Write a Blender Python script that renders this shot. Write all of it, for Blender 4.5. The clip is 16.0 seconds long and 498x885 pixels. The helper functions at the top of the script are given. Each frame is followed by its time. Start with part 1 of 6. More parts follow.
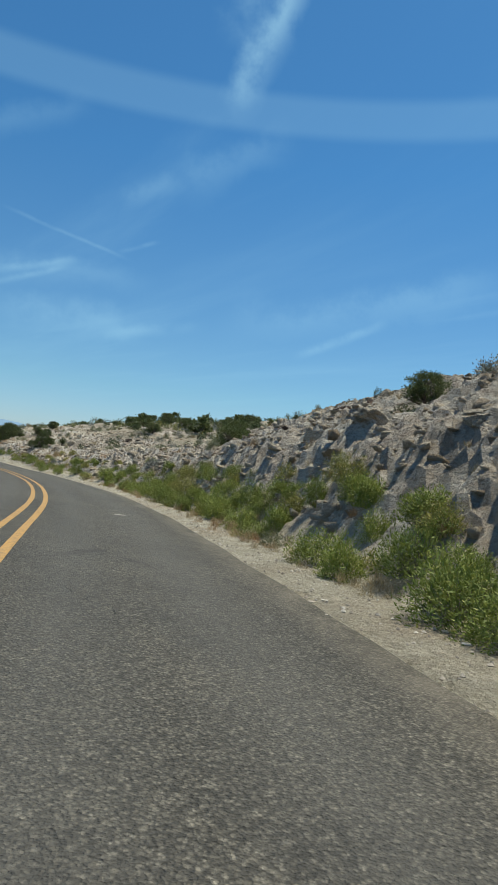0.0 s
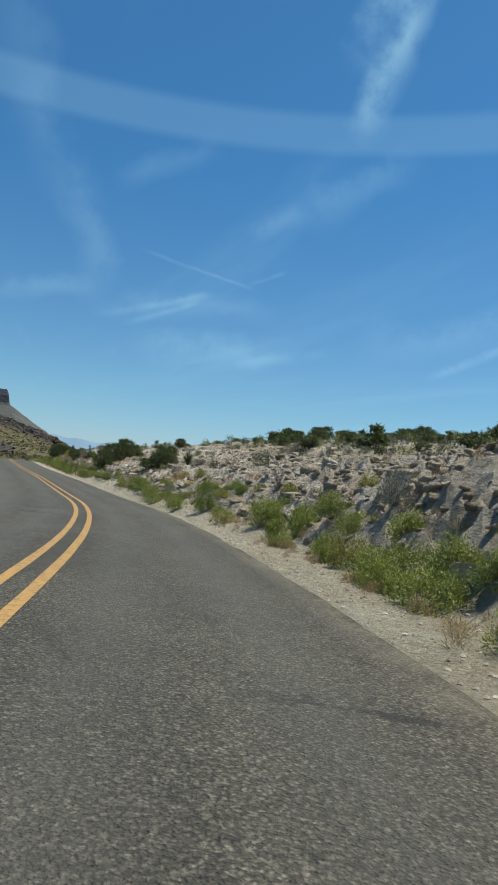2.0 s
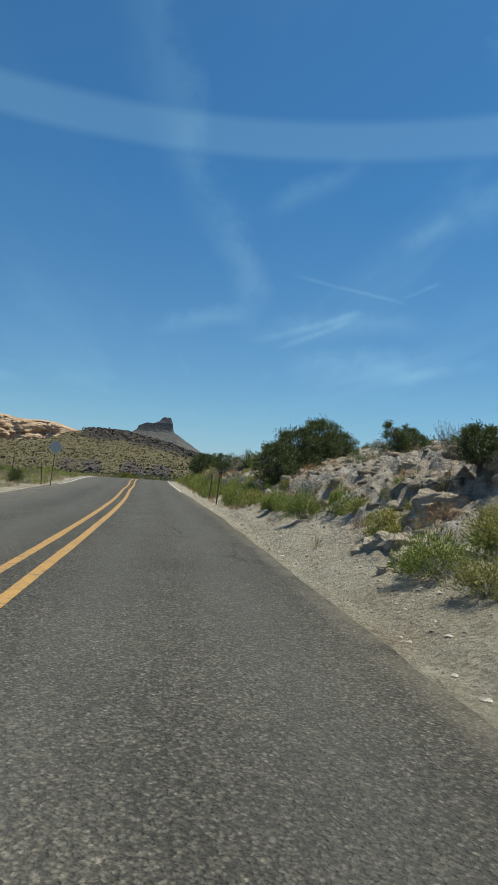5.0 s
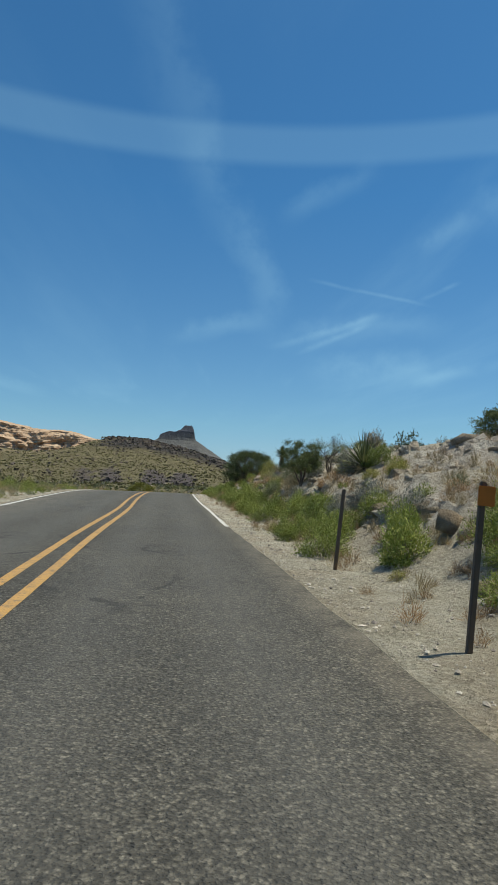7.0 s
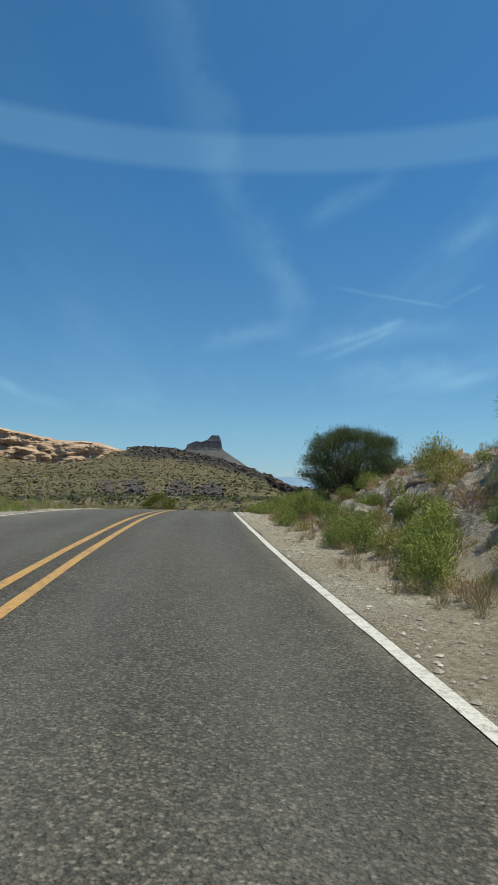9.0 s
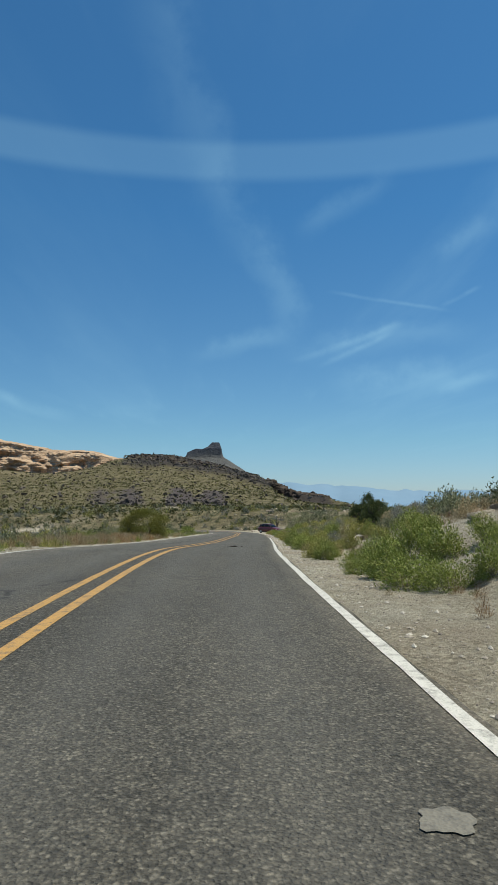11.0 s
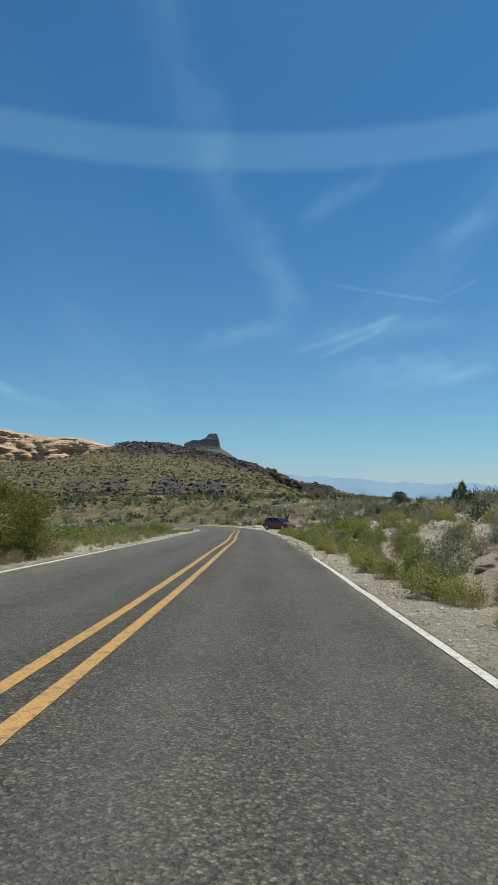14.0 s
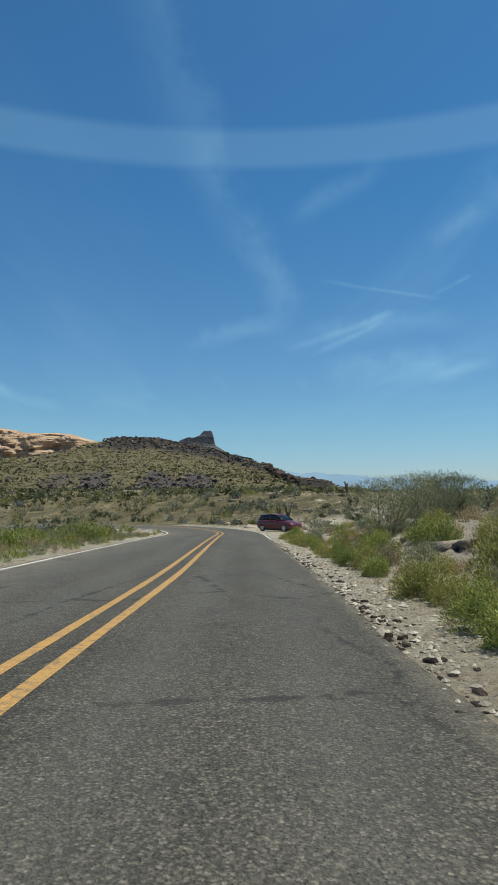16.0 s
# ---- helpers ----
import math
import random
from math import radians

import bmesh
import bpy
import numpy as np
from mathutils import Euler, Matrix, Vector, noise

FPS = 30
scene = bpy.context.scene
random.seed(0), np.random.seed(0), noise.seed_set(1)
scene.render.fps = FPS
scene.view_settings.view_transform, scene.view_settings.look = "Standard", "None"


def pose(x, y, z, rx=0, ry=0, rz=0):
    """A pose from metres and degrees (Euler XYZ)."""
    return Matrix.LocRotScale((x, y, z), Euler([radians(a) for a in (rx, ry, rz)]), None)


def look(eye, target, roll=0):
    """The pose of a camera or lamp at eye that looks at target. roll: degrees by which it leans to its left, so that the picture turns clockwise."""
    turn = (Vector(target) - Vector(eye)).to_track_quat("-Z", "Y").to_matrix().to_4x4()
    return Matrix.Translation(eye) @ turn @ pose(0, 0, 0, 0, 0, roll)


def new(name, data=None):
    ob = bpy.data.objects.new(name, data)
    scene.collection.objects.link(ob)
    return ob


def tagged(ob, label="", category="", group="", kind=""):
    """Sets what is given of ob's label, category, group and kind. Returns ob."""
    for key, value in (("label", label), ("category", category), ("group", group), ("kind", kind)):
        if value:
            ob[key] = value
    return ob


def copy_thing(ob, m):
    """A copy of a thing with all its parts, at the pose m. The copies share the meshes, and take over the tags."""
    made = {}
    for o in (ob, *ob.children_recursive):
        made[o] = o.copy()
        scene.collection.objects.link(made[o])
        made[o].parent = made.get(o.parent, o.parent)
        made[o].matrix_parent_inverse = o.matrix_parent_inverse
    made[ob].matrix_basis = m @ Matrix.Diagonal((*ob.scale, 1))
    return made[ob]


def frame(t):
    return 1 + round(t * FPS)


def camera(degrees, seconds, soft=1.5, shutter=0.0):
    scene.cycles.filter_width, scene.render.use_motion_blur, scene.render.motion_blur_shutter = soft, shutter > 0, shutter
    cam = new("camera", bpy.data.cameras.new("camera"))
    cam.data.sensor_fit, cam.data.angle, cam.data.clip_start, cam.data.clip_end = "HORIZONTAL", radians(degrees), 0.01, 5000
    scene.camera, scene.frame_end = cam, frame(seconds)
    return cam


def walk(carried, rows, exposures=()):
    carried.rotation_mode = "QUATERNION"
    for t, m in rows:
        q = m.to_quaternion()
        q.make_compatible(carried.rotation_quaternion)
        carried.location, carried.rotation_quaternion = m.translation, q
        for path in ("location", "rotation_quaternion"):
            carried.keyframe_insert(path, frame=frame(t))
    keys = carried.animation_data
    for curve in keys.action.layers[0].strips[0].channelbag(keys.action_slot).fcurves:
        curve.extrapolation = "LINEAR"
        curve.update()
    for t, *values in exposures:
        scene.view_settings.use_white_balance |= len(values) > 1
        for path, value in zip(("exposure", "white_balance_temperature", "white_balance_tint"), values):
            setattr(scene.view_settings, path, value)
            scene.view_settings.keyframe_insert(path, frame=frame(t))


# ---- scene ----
cam = camera(41.33, 16.0, soft=1.6)
PATH = [
    (0.0, pose(-0.00, 0.05, 1.249, 92.10, -6.05, -32.47)),
    (0.5, pose(2.32, 5.60, 1.152, 92.55, -5.77, -28.67)),
    (1.0, pose(4.33, 11.27, 1.028, 92.91, -5.58, -25.49)),
    (1.5, pose(6.07, 17.06, 0.882, 93.10, -5.49, -23.12)),
    (2.0, pose(7.65, 22.96, 0.737, 93.23, -5.47, -21.01)),
    (2.5, pose(9.11, 29.00, 0.586, 93.31, -5.39, -18.90)),
    (3.0, pose(10.38, 35.18, 0.467, 93.42, -5.23, -16.65)),
    (3.5, pose(11.37, 41.48, 0.352, 93.54, -5.01, -14.22)),
    (4.0, pose(12.10, 47.83, 0.268, 93.58, -4.54, -11.82)),
    (4.5, pose(12.55, 54.19, 0.236, 93.71, -4.22, -9.48)),
    (5.0, pose(12.70, 60.51, 0.272, 93.89, -4.03, -7.31)),
    (5.5, pose(12.77, 66.75, 0.351, 94.00, -3.73, -7.07)),
    (6.0, pose(12.79, 72.92, 0.449, 94.09, -3.36, -7.06)),
    (6.5, pose(12.76, 79.01, 0.552, 94.18, -2.97, -6.56)),
    (7.0, pose(12.67, 85.02, 0.652, 94.33, -2.57, -5.32)),
    (7.5, pose(12.54, 90.93, 0.742, 94.57, -2.18, -3.62)),
    (8.0, pose(12.43, 96.75, 0.809, 94.67, -1.84, -3.39)),
    (8.5, pose(12.33, 102.48, 0.867, 94.85, -1.83, -3.13)),
    (9.0, pose(12.20, 108.15, 0.959, 95.02, -1.43, -2.89)),
    (9.5, pose(12.06, 113.74, 1.097, 95.16, -0.92, -2.73)),
    (10.0, pose(11.87, 119.29, 1.270, 95.36, -0.72, -2.66)),
    (10.5, pose(11.73, 124.81, 1.427, 95.50, -0.34, -2.73)),
    (11.0, pose(11.65, 130.31, 1.547, 95.58, -0.07, -2.76)),
    (11.5, pose(11.65, 135.79, 1.609, 95.59, -0.02, -2.73)),
    (12.0, pose(11.72, 141.26, 1.601, 95.54, -0.17, -2.65)),
    (12.5, pose(11.86, 146.71, 1.511, 95.41, -0.35, -2.60)),
    (13.0, pose(12.08, 152.14, 1.329, 95.20, -0.22, -2.70)),
    (13.5, pose(12.37, 157.58, 1.109, 95.07, -0.25, -2.83)),
    (14.0, pose(12.70, 163.06, 0.908, 94.89, -0.32, -2.98)),
    (14.5, pose(13.09, 168.64, 0.746, 94.81, -0.12, -3.13)),
    (15.0, pose(13.58, 174.28, 0.620, 94.75, 0.25, -3.24)),
    (15.5, pose(14.05, 179.94, 0.454, 94.68, 0.32, -3.29)),
    (16.0, pose(14.51, 185.61, 0.253, 94.66, 0.26, -3.37)),
]
walk(cam, PATH, ((0.0, 0.27, 6500, 3.0), (2.5, 0.22, 6500, 3.0), (5.0, 0.17, 6500, 3.0), (16.0, 0.16, 6500, 3.0)))

# ---------------------------------------------------------------- light
SUN_AZ, SUN_EL = radians(84), radians(70)      # clockwise from +y, to the right
world = bpy.data.worlds.new("sky")
scene.world = world
world.use_nodes = True
wn, wl = world.node_tree.nodes, world.node_tree.links
wn.clear()


def wnode(kind, **kw):
    n = wn.new(kind)
    for k, v in kw.items():
        if k == "op":
            n.operation = v
        else:
            n.inputs[int(k[1:])].default_value = v
    return n


def sky_nodes():
    out = wn.new("ShaderNodeOutputWorld")
    bg = wn.new("ShaderNodeBackground")
    sky = wn.new("ShaderNodeTexSky")
    sky.sky_type, sky.sun_disc = "NISHITA", False
    sky.sun_elevation, sky.sun_rotation = SUN_EL, SUN_AZ
    sky.altitude, sky.air_density, sky.dust_density, sky.ozone_density = 900, 1.0, 0.6, 1.6
    geo = wn.new("ShaderNodeNewGeometry")
    # direction on a high flat layer: x/z, y/z
    inc = wn.new("ShaderNodeTexCoord")
    sep = wn.new("ShaderNodeSeparateXYZ")
    wl.new(inc.outputs["Generated"], sep.inputs[0])
    zmax = wnode("ShaderNodeMath", op="MAXIMUM", i1=0.03)
    wl.new(sep.outputs["Z"], zmax.inputs[0])
    u = wnode("ShaderNodeMath", op="DIVIDE")
    v = wnode("ShaderNodeMath", op="DIVIDE")
    wl.new(sep.outputs["X"], u.inputs[0]); wl.new(zmax.outputs[0], u.inputs[1])
    wl.new(sep.outputs["Y"], v.inputs[0]); wl.new(zmax.outputs[0], v.inputs[1])
    uv = wn.new("ShaderNodeCombineXYZ")
    wl.new(u.outputs[0], uv.inputs[0]); wl.new(v.outputs[0], uv.inputs[1])
    total = None

    def add(sock):
        nonlocal total
        if total is None:
            total = sock
        else:
            a = wnode("ShaderNodeMath", op="ADD")
            wl.new(total, a.inputs[0]); wl.new(sock, a.inputs[1])
            total = a.outputs[0]

    def ramp(sock, lo, hi, gain):
        m = wn.new("ShaderNodeMapRange")
        m.interpolation_type = "SMOOTHSTEP"
        m.inputs[1].default_value, m.inputs[2].default_value = lo, hi
        m.inputs[3].default_value, m.inputs[4].default_value = 0, gain
        wl.new(sock, m.inputs[0])
        return m.outputs[0]

    # soft cirrus veil, drawn out by the wind
    for ang, sc, sq, lo, hi, gain in ((35, 0.55, 0.22, 0.48, 0.80, 0.06), (-15, 1.3, 0.16, 0.52, 0.85, 0.08)):
        mp = wn.new("ShaderNodeMapping")
        mp.inputs["Rotation"].default_value = (0, 0, radians(ang))
        mp.inputs["Scale"].default_value = (sc, sc * sq, 1)
        mp.inputs["Location"].default_value = (3.1 * sc, 1.7, 0)
        wl.new(uv.outputs[0], mp.inputs[0])
        nz = wn.new("ShaderNodeTexNoise")
        nz.inputs["Scale"].default_value, nz.inputs["Detail"].default_value = 1.6, 7
        nz.inputs["Roughness"].default_value, nz.inputs["Distortion"].default_value = 0.55, 0.5
        wl.new(mp.outputs[0], nz.inputs["Vector"])
        add(ramp(nz.outputs[0], lo, hi, gain))

    # single plumes: azimuth and elevation (degrees) of both ends, half width (degrees), strength
    def streak(a0, e0, a1, e1, width, gain):
        def d(a, e):
            a, e = radians(a), radians(e)
            return Vector((math.sin(a) * math.cos(e), math.cos(a) * math.cos(e), math.sin(e)))
        p, q = d(a0, e0), d(a1, e1)
        mid = (p + q).normalized()
        along = (q - p).normalized()
        across = mid.cross(along).normalized()
        half = (q - p).length / 2
        nz = wn.new("ShaderNodeTexNoise")
        nz.inputs["Scale"].default_value, nz.inputs["Detail"].default_value, nz.inputs["Roughness"].default_value = 9, 5, 0.6
        wl.new(inc.outputs["Generated"], nz.inputs["Vector"])
        da = wn.new("ShaderNodeVectorMath"); da.operation = "DOT_PRODUCT"; da.inputs[1].default_value = along
        dc = wn.new("ShaderNodeVectorMath"); dc.operation = "DOT_PRODUCT"; dc.inputs[1].default_value = across
        wl.new(inc.outputs["Generated"], da.inputs[0]); wl.new(inc.outputs["Generated"], dc.inputs[0])
        ab1 = wnode("ShaderNodeMath", op="ABSOLUTE"); wl.new(da.outputs["Value"], ab1.inputs[0])
        wob = wnode("ShaderNodeMath", op="MULTIPLY_ADD", i1=radians(width) * 2.2, i2=-radians(width) * 1.1)
        wl.new(nz.outputs[0], wob.inputs[0])
        sm = wnode("ShaderNodeMath", op="ADD"); wl.new(dc.outputs["Value"], sm.inputs[0]); wl.new(wob.outputs[0], sm.inputs[1])
        ab2 = wnode("ShaderNodeMath", op="ABSOLUTE"); wl.new(sm.outputs[0], ab2.inputs[0])
        f1 = ramp(ab1.outputs[0], half * 1.25, half * 0.45, 1)
        f2 = ramp(ab2.outputs[0], radians(width), 0.0, 1)
        front = wn.new("ShaderNodeVectorMath"); front.operation = "DOT_PRODUCT"; front.inputs[1].default_value = mid
        wl.new(inc.outputs["Generated"], front.inputs[0])
        f3 = ramp(front.outputs["Value"], 0.5, 0.7, 1)
        f4 = ramp(nz.outputs[0], 0.25, 0.65, gain)
        x = f1
        for y in (f2, f3, f4):
            m = wnode("ShaderNodeMath", op="MULTIPLY"); wl.new(x, m.inputs[0]); wl.new(y, m.inputs[1])
            x = m.outputs[0]
        add(x)

    for row in STREAKS:
        streak(*row)
    # windscreen reflection painted into the sky as a faint level band
    reflection_band = wnode("ShaderNodeMath", op="SUBTRACT", i1=math.sin(radians(28.6)))
    wl.new(sep.outputs["Z"], reflection_band.inputs[0])
    ban2 = wnode("ShaderNodeMath", op="ABSOLUTE"); wl.new(reflection_band.outputs[0], ban2.inputs[0])
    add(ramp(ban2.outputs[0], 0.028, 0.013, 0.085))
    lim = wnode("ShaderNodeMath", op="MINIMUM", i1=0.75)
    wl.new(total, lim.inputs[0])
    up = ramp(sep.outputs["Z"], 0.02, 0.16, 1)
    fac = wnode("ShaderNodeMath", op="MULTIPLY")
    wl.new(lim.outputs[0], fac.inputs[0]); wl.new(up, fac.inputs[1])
    mix = wn.new("ShaderNodeMix"); mix.data_type = "RGBA"
    mix.inputs[7].default_value = (5.6, 9.0, 10.6, 1)
    tint = wn.new("ShaderNodeMix"); tint.data_type, tint.blend_type = "RGBA", "MULTIPLY"
    tint.inputs[0].default_value = 1.0
    tone = wn.new("ShaderNodeValToRGB")
    tone.color_ramp.elements[0].position, tone.color_ramp.elements[0].color = 0.0, SKY_LOW
    tone.color_ramp.elements[1].position, tone.color_ramp.elements[1].color = 0.42, SKY_TINT
    mid = tone.color_ramp.elements.new(0.10)
    mid.color = SKY_MID
    wl.new(sep.outputs["Z"], tone.inputs[0]); wl.new(tone.outputs[0], tint.inputs[7])
    wl.new(sky.outputs[0], tint.inputs[6])
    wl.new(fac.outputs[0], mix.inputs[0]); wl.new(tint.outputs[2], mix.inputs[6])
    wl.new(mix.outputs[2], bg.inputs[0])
    bg.inputs[1].default_value = SKY_STRENGTH
    wl.new(bg.outputs[0], out.inputs[0])
    wn.remove(geo)


SKY_STRENGTH = 0.085
SKY_LOW, SKY_MID, SKY_TINT = (0.74, 0.84, 1.12, 1), (0.66, 0.92, 1.06, 1), (0.44, 0.92, 1.20, 1)          # the clear high-desert blue, low and high
STREAKS = [(28.0, 28.5, 33.0, 38.5, 1.7, 0.34), (29.0, 33.0, 32.0, 42.0, 3.0, 0.26),
           (7.0, 12.7, 16.2, 15.3, 0.45, 0.15), (9.0, 12.2, 15.4, 14.7, 0.4, 0.15), (6.0, 13.4, 22.0, 14.4, 1.6, 0.09),
           (-7.0, 42.0, -0.9, 27.3, 3.4, 0.06), (-1.6, 28.5, 4.6, 20.6, 2.8, 0.08), (3.4, 22.4, 6.9, 15.0, 2.2, 0.10), (-2.5, 13.2, 7.0, 15.0, 1.3, 0.12),
           (10.3, 18.2, 19.9, 16.2, 0.25, 0.11), (19.5, 16.7, 22.6, 17.9, 0.28, 0.13), (7.3, 23.2, 15.4, 26.8, 1.3, 0.08), (-19.0, 9.1, -12.6, 7.5, 0.8, 0.16),
           (35.8, 10.0, 42.6, 13.1, 0.6, 0.24), (19.0, 20.5, 23.8, 22.8, 1.1, 0.10), (18.8, 9.6, 27.0, 11.7, 0.8, 0.12), (10.0, 10.8, 22.0, 10.4, 2.0, 0.14),
           (24.0, 22.0, 33.0, 27.0, 2.2, 0.10), (30.0, 12.0, 52.0, 16.0, 2.5, 0.14)]
sky_nodes()
sun = new("sun", bpy.data.lights.new("sun", "SUN"))
sun.data.energy, sun.data.angle, sun.data.color = 4.3, radians(0.55), (1.0, 0.915, 0.755)
sun.matrix_world = look((0, 0, 60), (-60 * math.sin(SUN_AZ) / math.tan(SUN_EL), -60 * math.cos(SUN_AZ) / math.tan(SUN_EL), 0))

# ---------------------------------------------------------------- materials


class Mat:
    """A node material built step by step."""

    def __init__(self, name, rough=0.85, spec=0.3, metal=0.0):
        self.m = bpy.data.materials.new(name)
        self.m.use_nodes = True
        self.n, self.l = self.m.node_tree.nodes, self.m.node_tree.links
        self.b = self.n["Principled BSDF"]
        self.b.inputs["Roughness"].default_value = rough
        self.b.inputs["Specular IOR Level"].default_value = spec
        self.b.inputs["Metallic"].default_value = metal
        self.tc = self.n.new("ShaderNodeTexCoord")
        self.geo = self.n.new("ShaderNodeNewGeometry")

    def noise(self, scale, detail=4, rough=0.6, space="pos", stretch=None, dist=0.0):
        t = self.n.new("ShaderNodeTexNoise")
        t.inputs["Scale"].default_value, t.inputs["Detail"].default_value = scale, detail
        t.inputs["Roughness"].default_value, t.inputs["Distortion"].default_value = rough, dist
        self._vec(t, space, stretch)
        return t.outputs[0]

    def voronoi(self, scale, feature="F1", space="pos", out="Distance", stretch=None):
        t = self.n.new("ShaderNodeTexVoronoi")
        t.feature = feature
        t.inputs["Scale"].default_value = scale
        self._vec(t, space, stretch)
        return t.outputs[out]

    def _vec(self, t, space, stretch):
        src = self.geo.outputs["Position"] if space == "pos" else self.tc.outputs["Object"]
        if stretch:
            mp = self.n.new("ShaderNodeMapping")
            mp.inputs["Scale"].default_value = stretch
            self.l.new(src, mp.inputs[0])
            src = mp.outputs[0]
        self.l.new(src, t.inputs["Vector"])

    def attr(self, name):
        a = self.n.new("ShaderNodeAttribute")
        a.attribute_name = name
        return a.outputs["Fac"]

    def random(self):
        return self.n.new("ShaderNodeObjectInfo").outputs["Random"]

    def island(self):
        return self.geo.outputs["Random Per Island"]

    def ramp(self, sock, *stops):
        r = self.n.new("ShaderNodeValToRGB")
        e = r.color_ramp.elements
        while len(e) < len(stops):
            e.new(0.5)
        for el, (p, c) in zip(e, stops):
            el.position = p
            el.color = (*c, 1) if not isinstance(c, (int, float)) else (c, c, c, 1)
        self.l.new(sock, r.inputs[0])
        return r.outputs[0]

    def mix(self, fac, a, b, mode="MIX"):
        m = self.n.new("ShaderNodeMix")
        m.data_type, m.blend_type = "RGBA", mode
        for s, i in ((fac, 0), (a, 6), (b, 7)):
            if isinstance(s, (int, float)):
                m.inputs[i].default_value = s
            elif isinstance(s, tuple):
                m.inputs[i].default_value = (*s, 1)
            else:
                self.l.new(s, m.inputs[i])
        return m.outputs[2]

    def math(self, op, a, b=0.0):
        m = self.n.new("ShaderNodeMath")
        m.operation = op
        for s, i in ((a, 0), (b, 1)):
            if isinstance(s, (int, float)):
                m.inputs[i].default_value = s
            else:
                self.l.new(s, m.inputs[i])
        return m.outputs[0]

    def colour(self, sock):
        if isinstance(sock, tuple):
            self.b.inputs["Base Color"].default_value = (*sock, 1)
        else:
            self.l.new(sock, self.b.inputs["Base Color"])
        return self

    def rough(self, sock):
        self.l.new(sock, self.b.inputs["Roughness"])
        return self

    def bump(self, sock, strength=0.5, dist=0.02):
        b = self.n.new("ShaderNodeBump")
        b.inputs["Strength"].default_value, b.inputs["Distance"].default_value = strength, dist
        self.l.new(sock, b.inputs["Height"])
        prev = self.b.inputs["Normal"]
        if prev.is_linked:
            self.l.new(prev.links[0].from_socket, b.inputs["Normal"])
        self.l.new(b.outputs[0], prev)
        return self


def make_ground():
    m = Mat("desert_ground", 0.95, 0.15)
    n1, n2, n3 = m.noise(0.35, 5), m.noise(2.2, 5, 0.65), m.noise(14, 4, 0.7)
    sand = m.ramp(n2, (0.25, (0.33, 0.295, 0.225)), (0.55, (0.47, 0.43, 0.345)), (0.8, (0.60, 0.56, 0.465)))
    red = m.ramp(n3, (0.3, (0.32, 0.268, 0.20)), (0.7, (0.47, 0.41, 0.32)))
    soil = m.mix(m.ramp(n1, (0.42, 0), (0.62, 1)), sand, red)
    chips = m.ramp(m.voronoi(24, out="Color"), (0.0, (0.52, 0.50, 0.46)), (0.5, (0.96, 0.95, 0.92)), (1.0, (1.32, 1.31, 1.28)))
    soil = m.mix(m.ramp(m.noise(0.9, 4), (0.35, 0.25), (0.6, 0.85)), soil, m.mix(1.0, soil, chips, "MULTIPLY"))
    st = m.noise(2.6, 9, 0.74, stretch=(1, 1, 3.0), dist=0.4)
    rock = m.ramp(st, (0.25, (0.20, 0.17, 0.135)), (0.42, (0.44, 0.39, 0.32)), (0.58, (0.60, 0.555, 0.475)), (0.8, (0.74, 0.705, 0.63)))
    pale = m.ramp(m.noise(0.7, 5), (0.42, (0.35, 0.255, 0.19)), (0.64, (0.58, 0.54, 0.48)))
    rock = m.mix(0.42, rock, pale)
    pits = m.noise(11, 6, 0.8, dist=0.8)
    rock = m.mix(m.ramp(pits, (0.50, 0), (0.62, 0.5)), rock, (0.21, 0.185, 0.155))
    rock = m.mix(m.ramp(m.noise(3.2, 7, 0.8, dist=1.0), (0.53, 0), (0.61, 0.55)), rock, (0.16, 0.138, 0.115))
    dry = m.ramp(m.noise(0.30, 9, 0.84), (0.36, (0.042, 0.036, 0.021)), (0.47, (0.098, 0.083, 0.044)), (0.55, (0.150, 0.127, 0.070)), (0.64, (0.30, 0.255, 0.155)))
    c = m.mix(m.attr("rock"), soil, rock)
    c = m.mix(m.attr("grass"), c, dry)
    lava = m.ramp(m.noise(0.16, 6, 0.7), (0.3, (0.022, 0.019, 0.018)), (0.7, (0.060, 0.050, 0.045)))
    c = m.mix(m.attr("lava"), c, lava)
    scree = m.ramp(m.noise(0.5, 6, 0.75), (0.3, (0.045, 0.037, 0.036)), (0.7, (0.105, 0.086, 0.080)))
    c = m.mix(m.attr("scree"), c, scree)
    cl = m.ramp(m.noise(0.10, 6, 0.65, stretch=(0.5, 0.5, 4)), (0.3, (0.26, 0.17, 0.11)), (0.5, (0.50, 0.37, 0.26)), (0.75, (0.62, 0.49, 0.36)))
    c = m.mix(m.attr("cliff"), c, cl)
    m.colour(c)
    m.bump(m.voronoi(24), 0.6, 0.03).bump(m.noise(30, 4, 0.7), 0.7, 0.03).bump(m.noise(5, 7, 0.72, stretch=(1, 1, 2)), 1.0, 0.2)
    return m.m


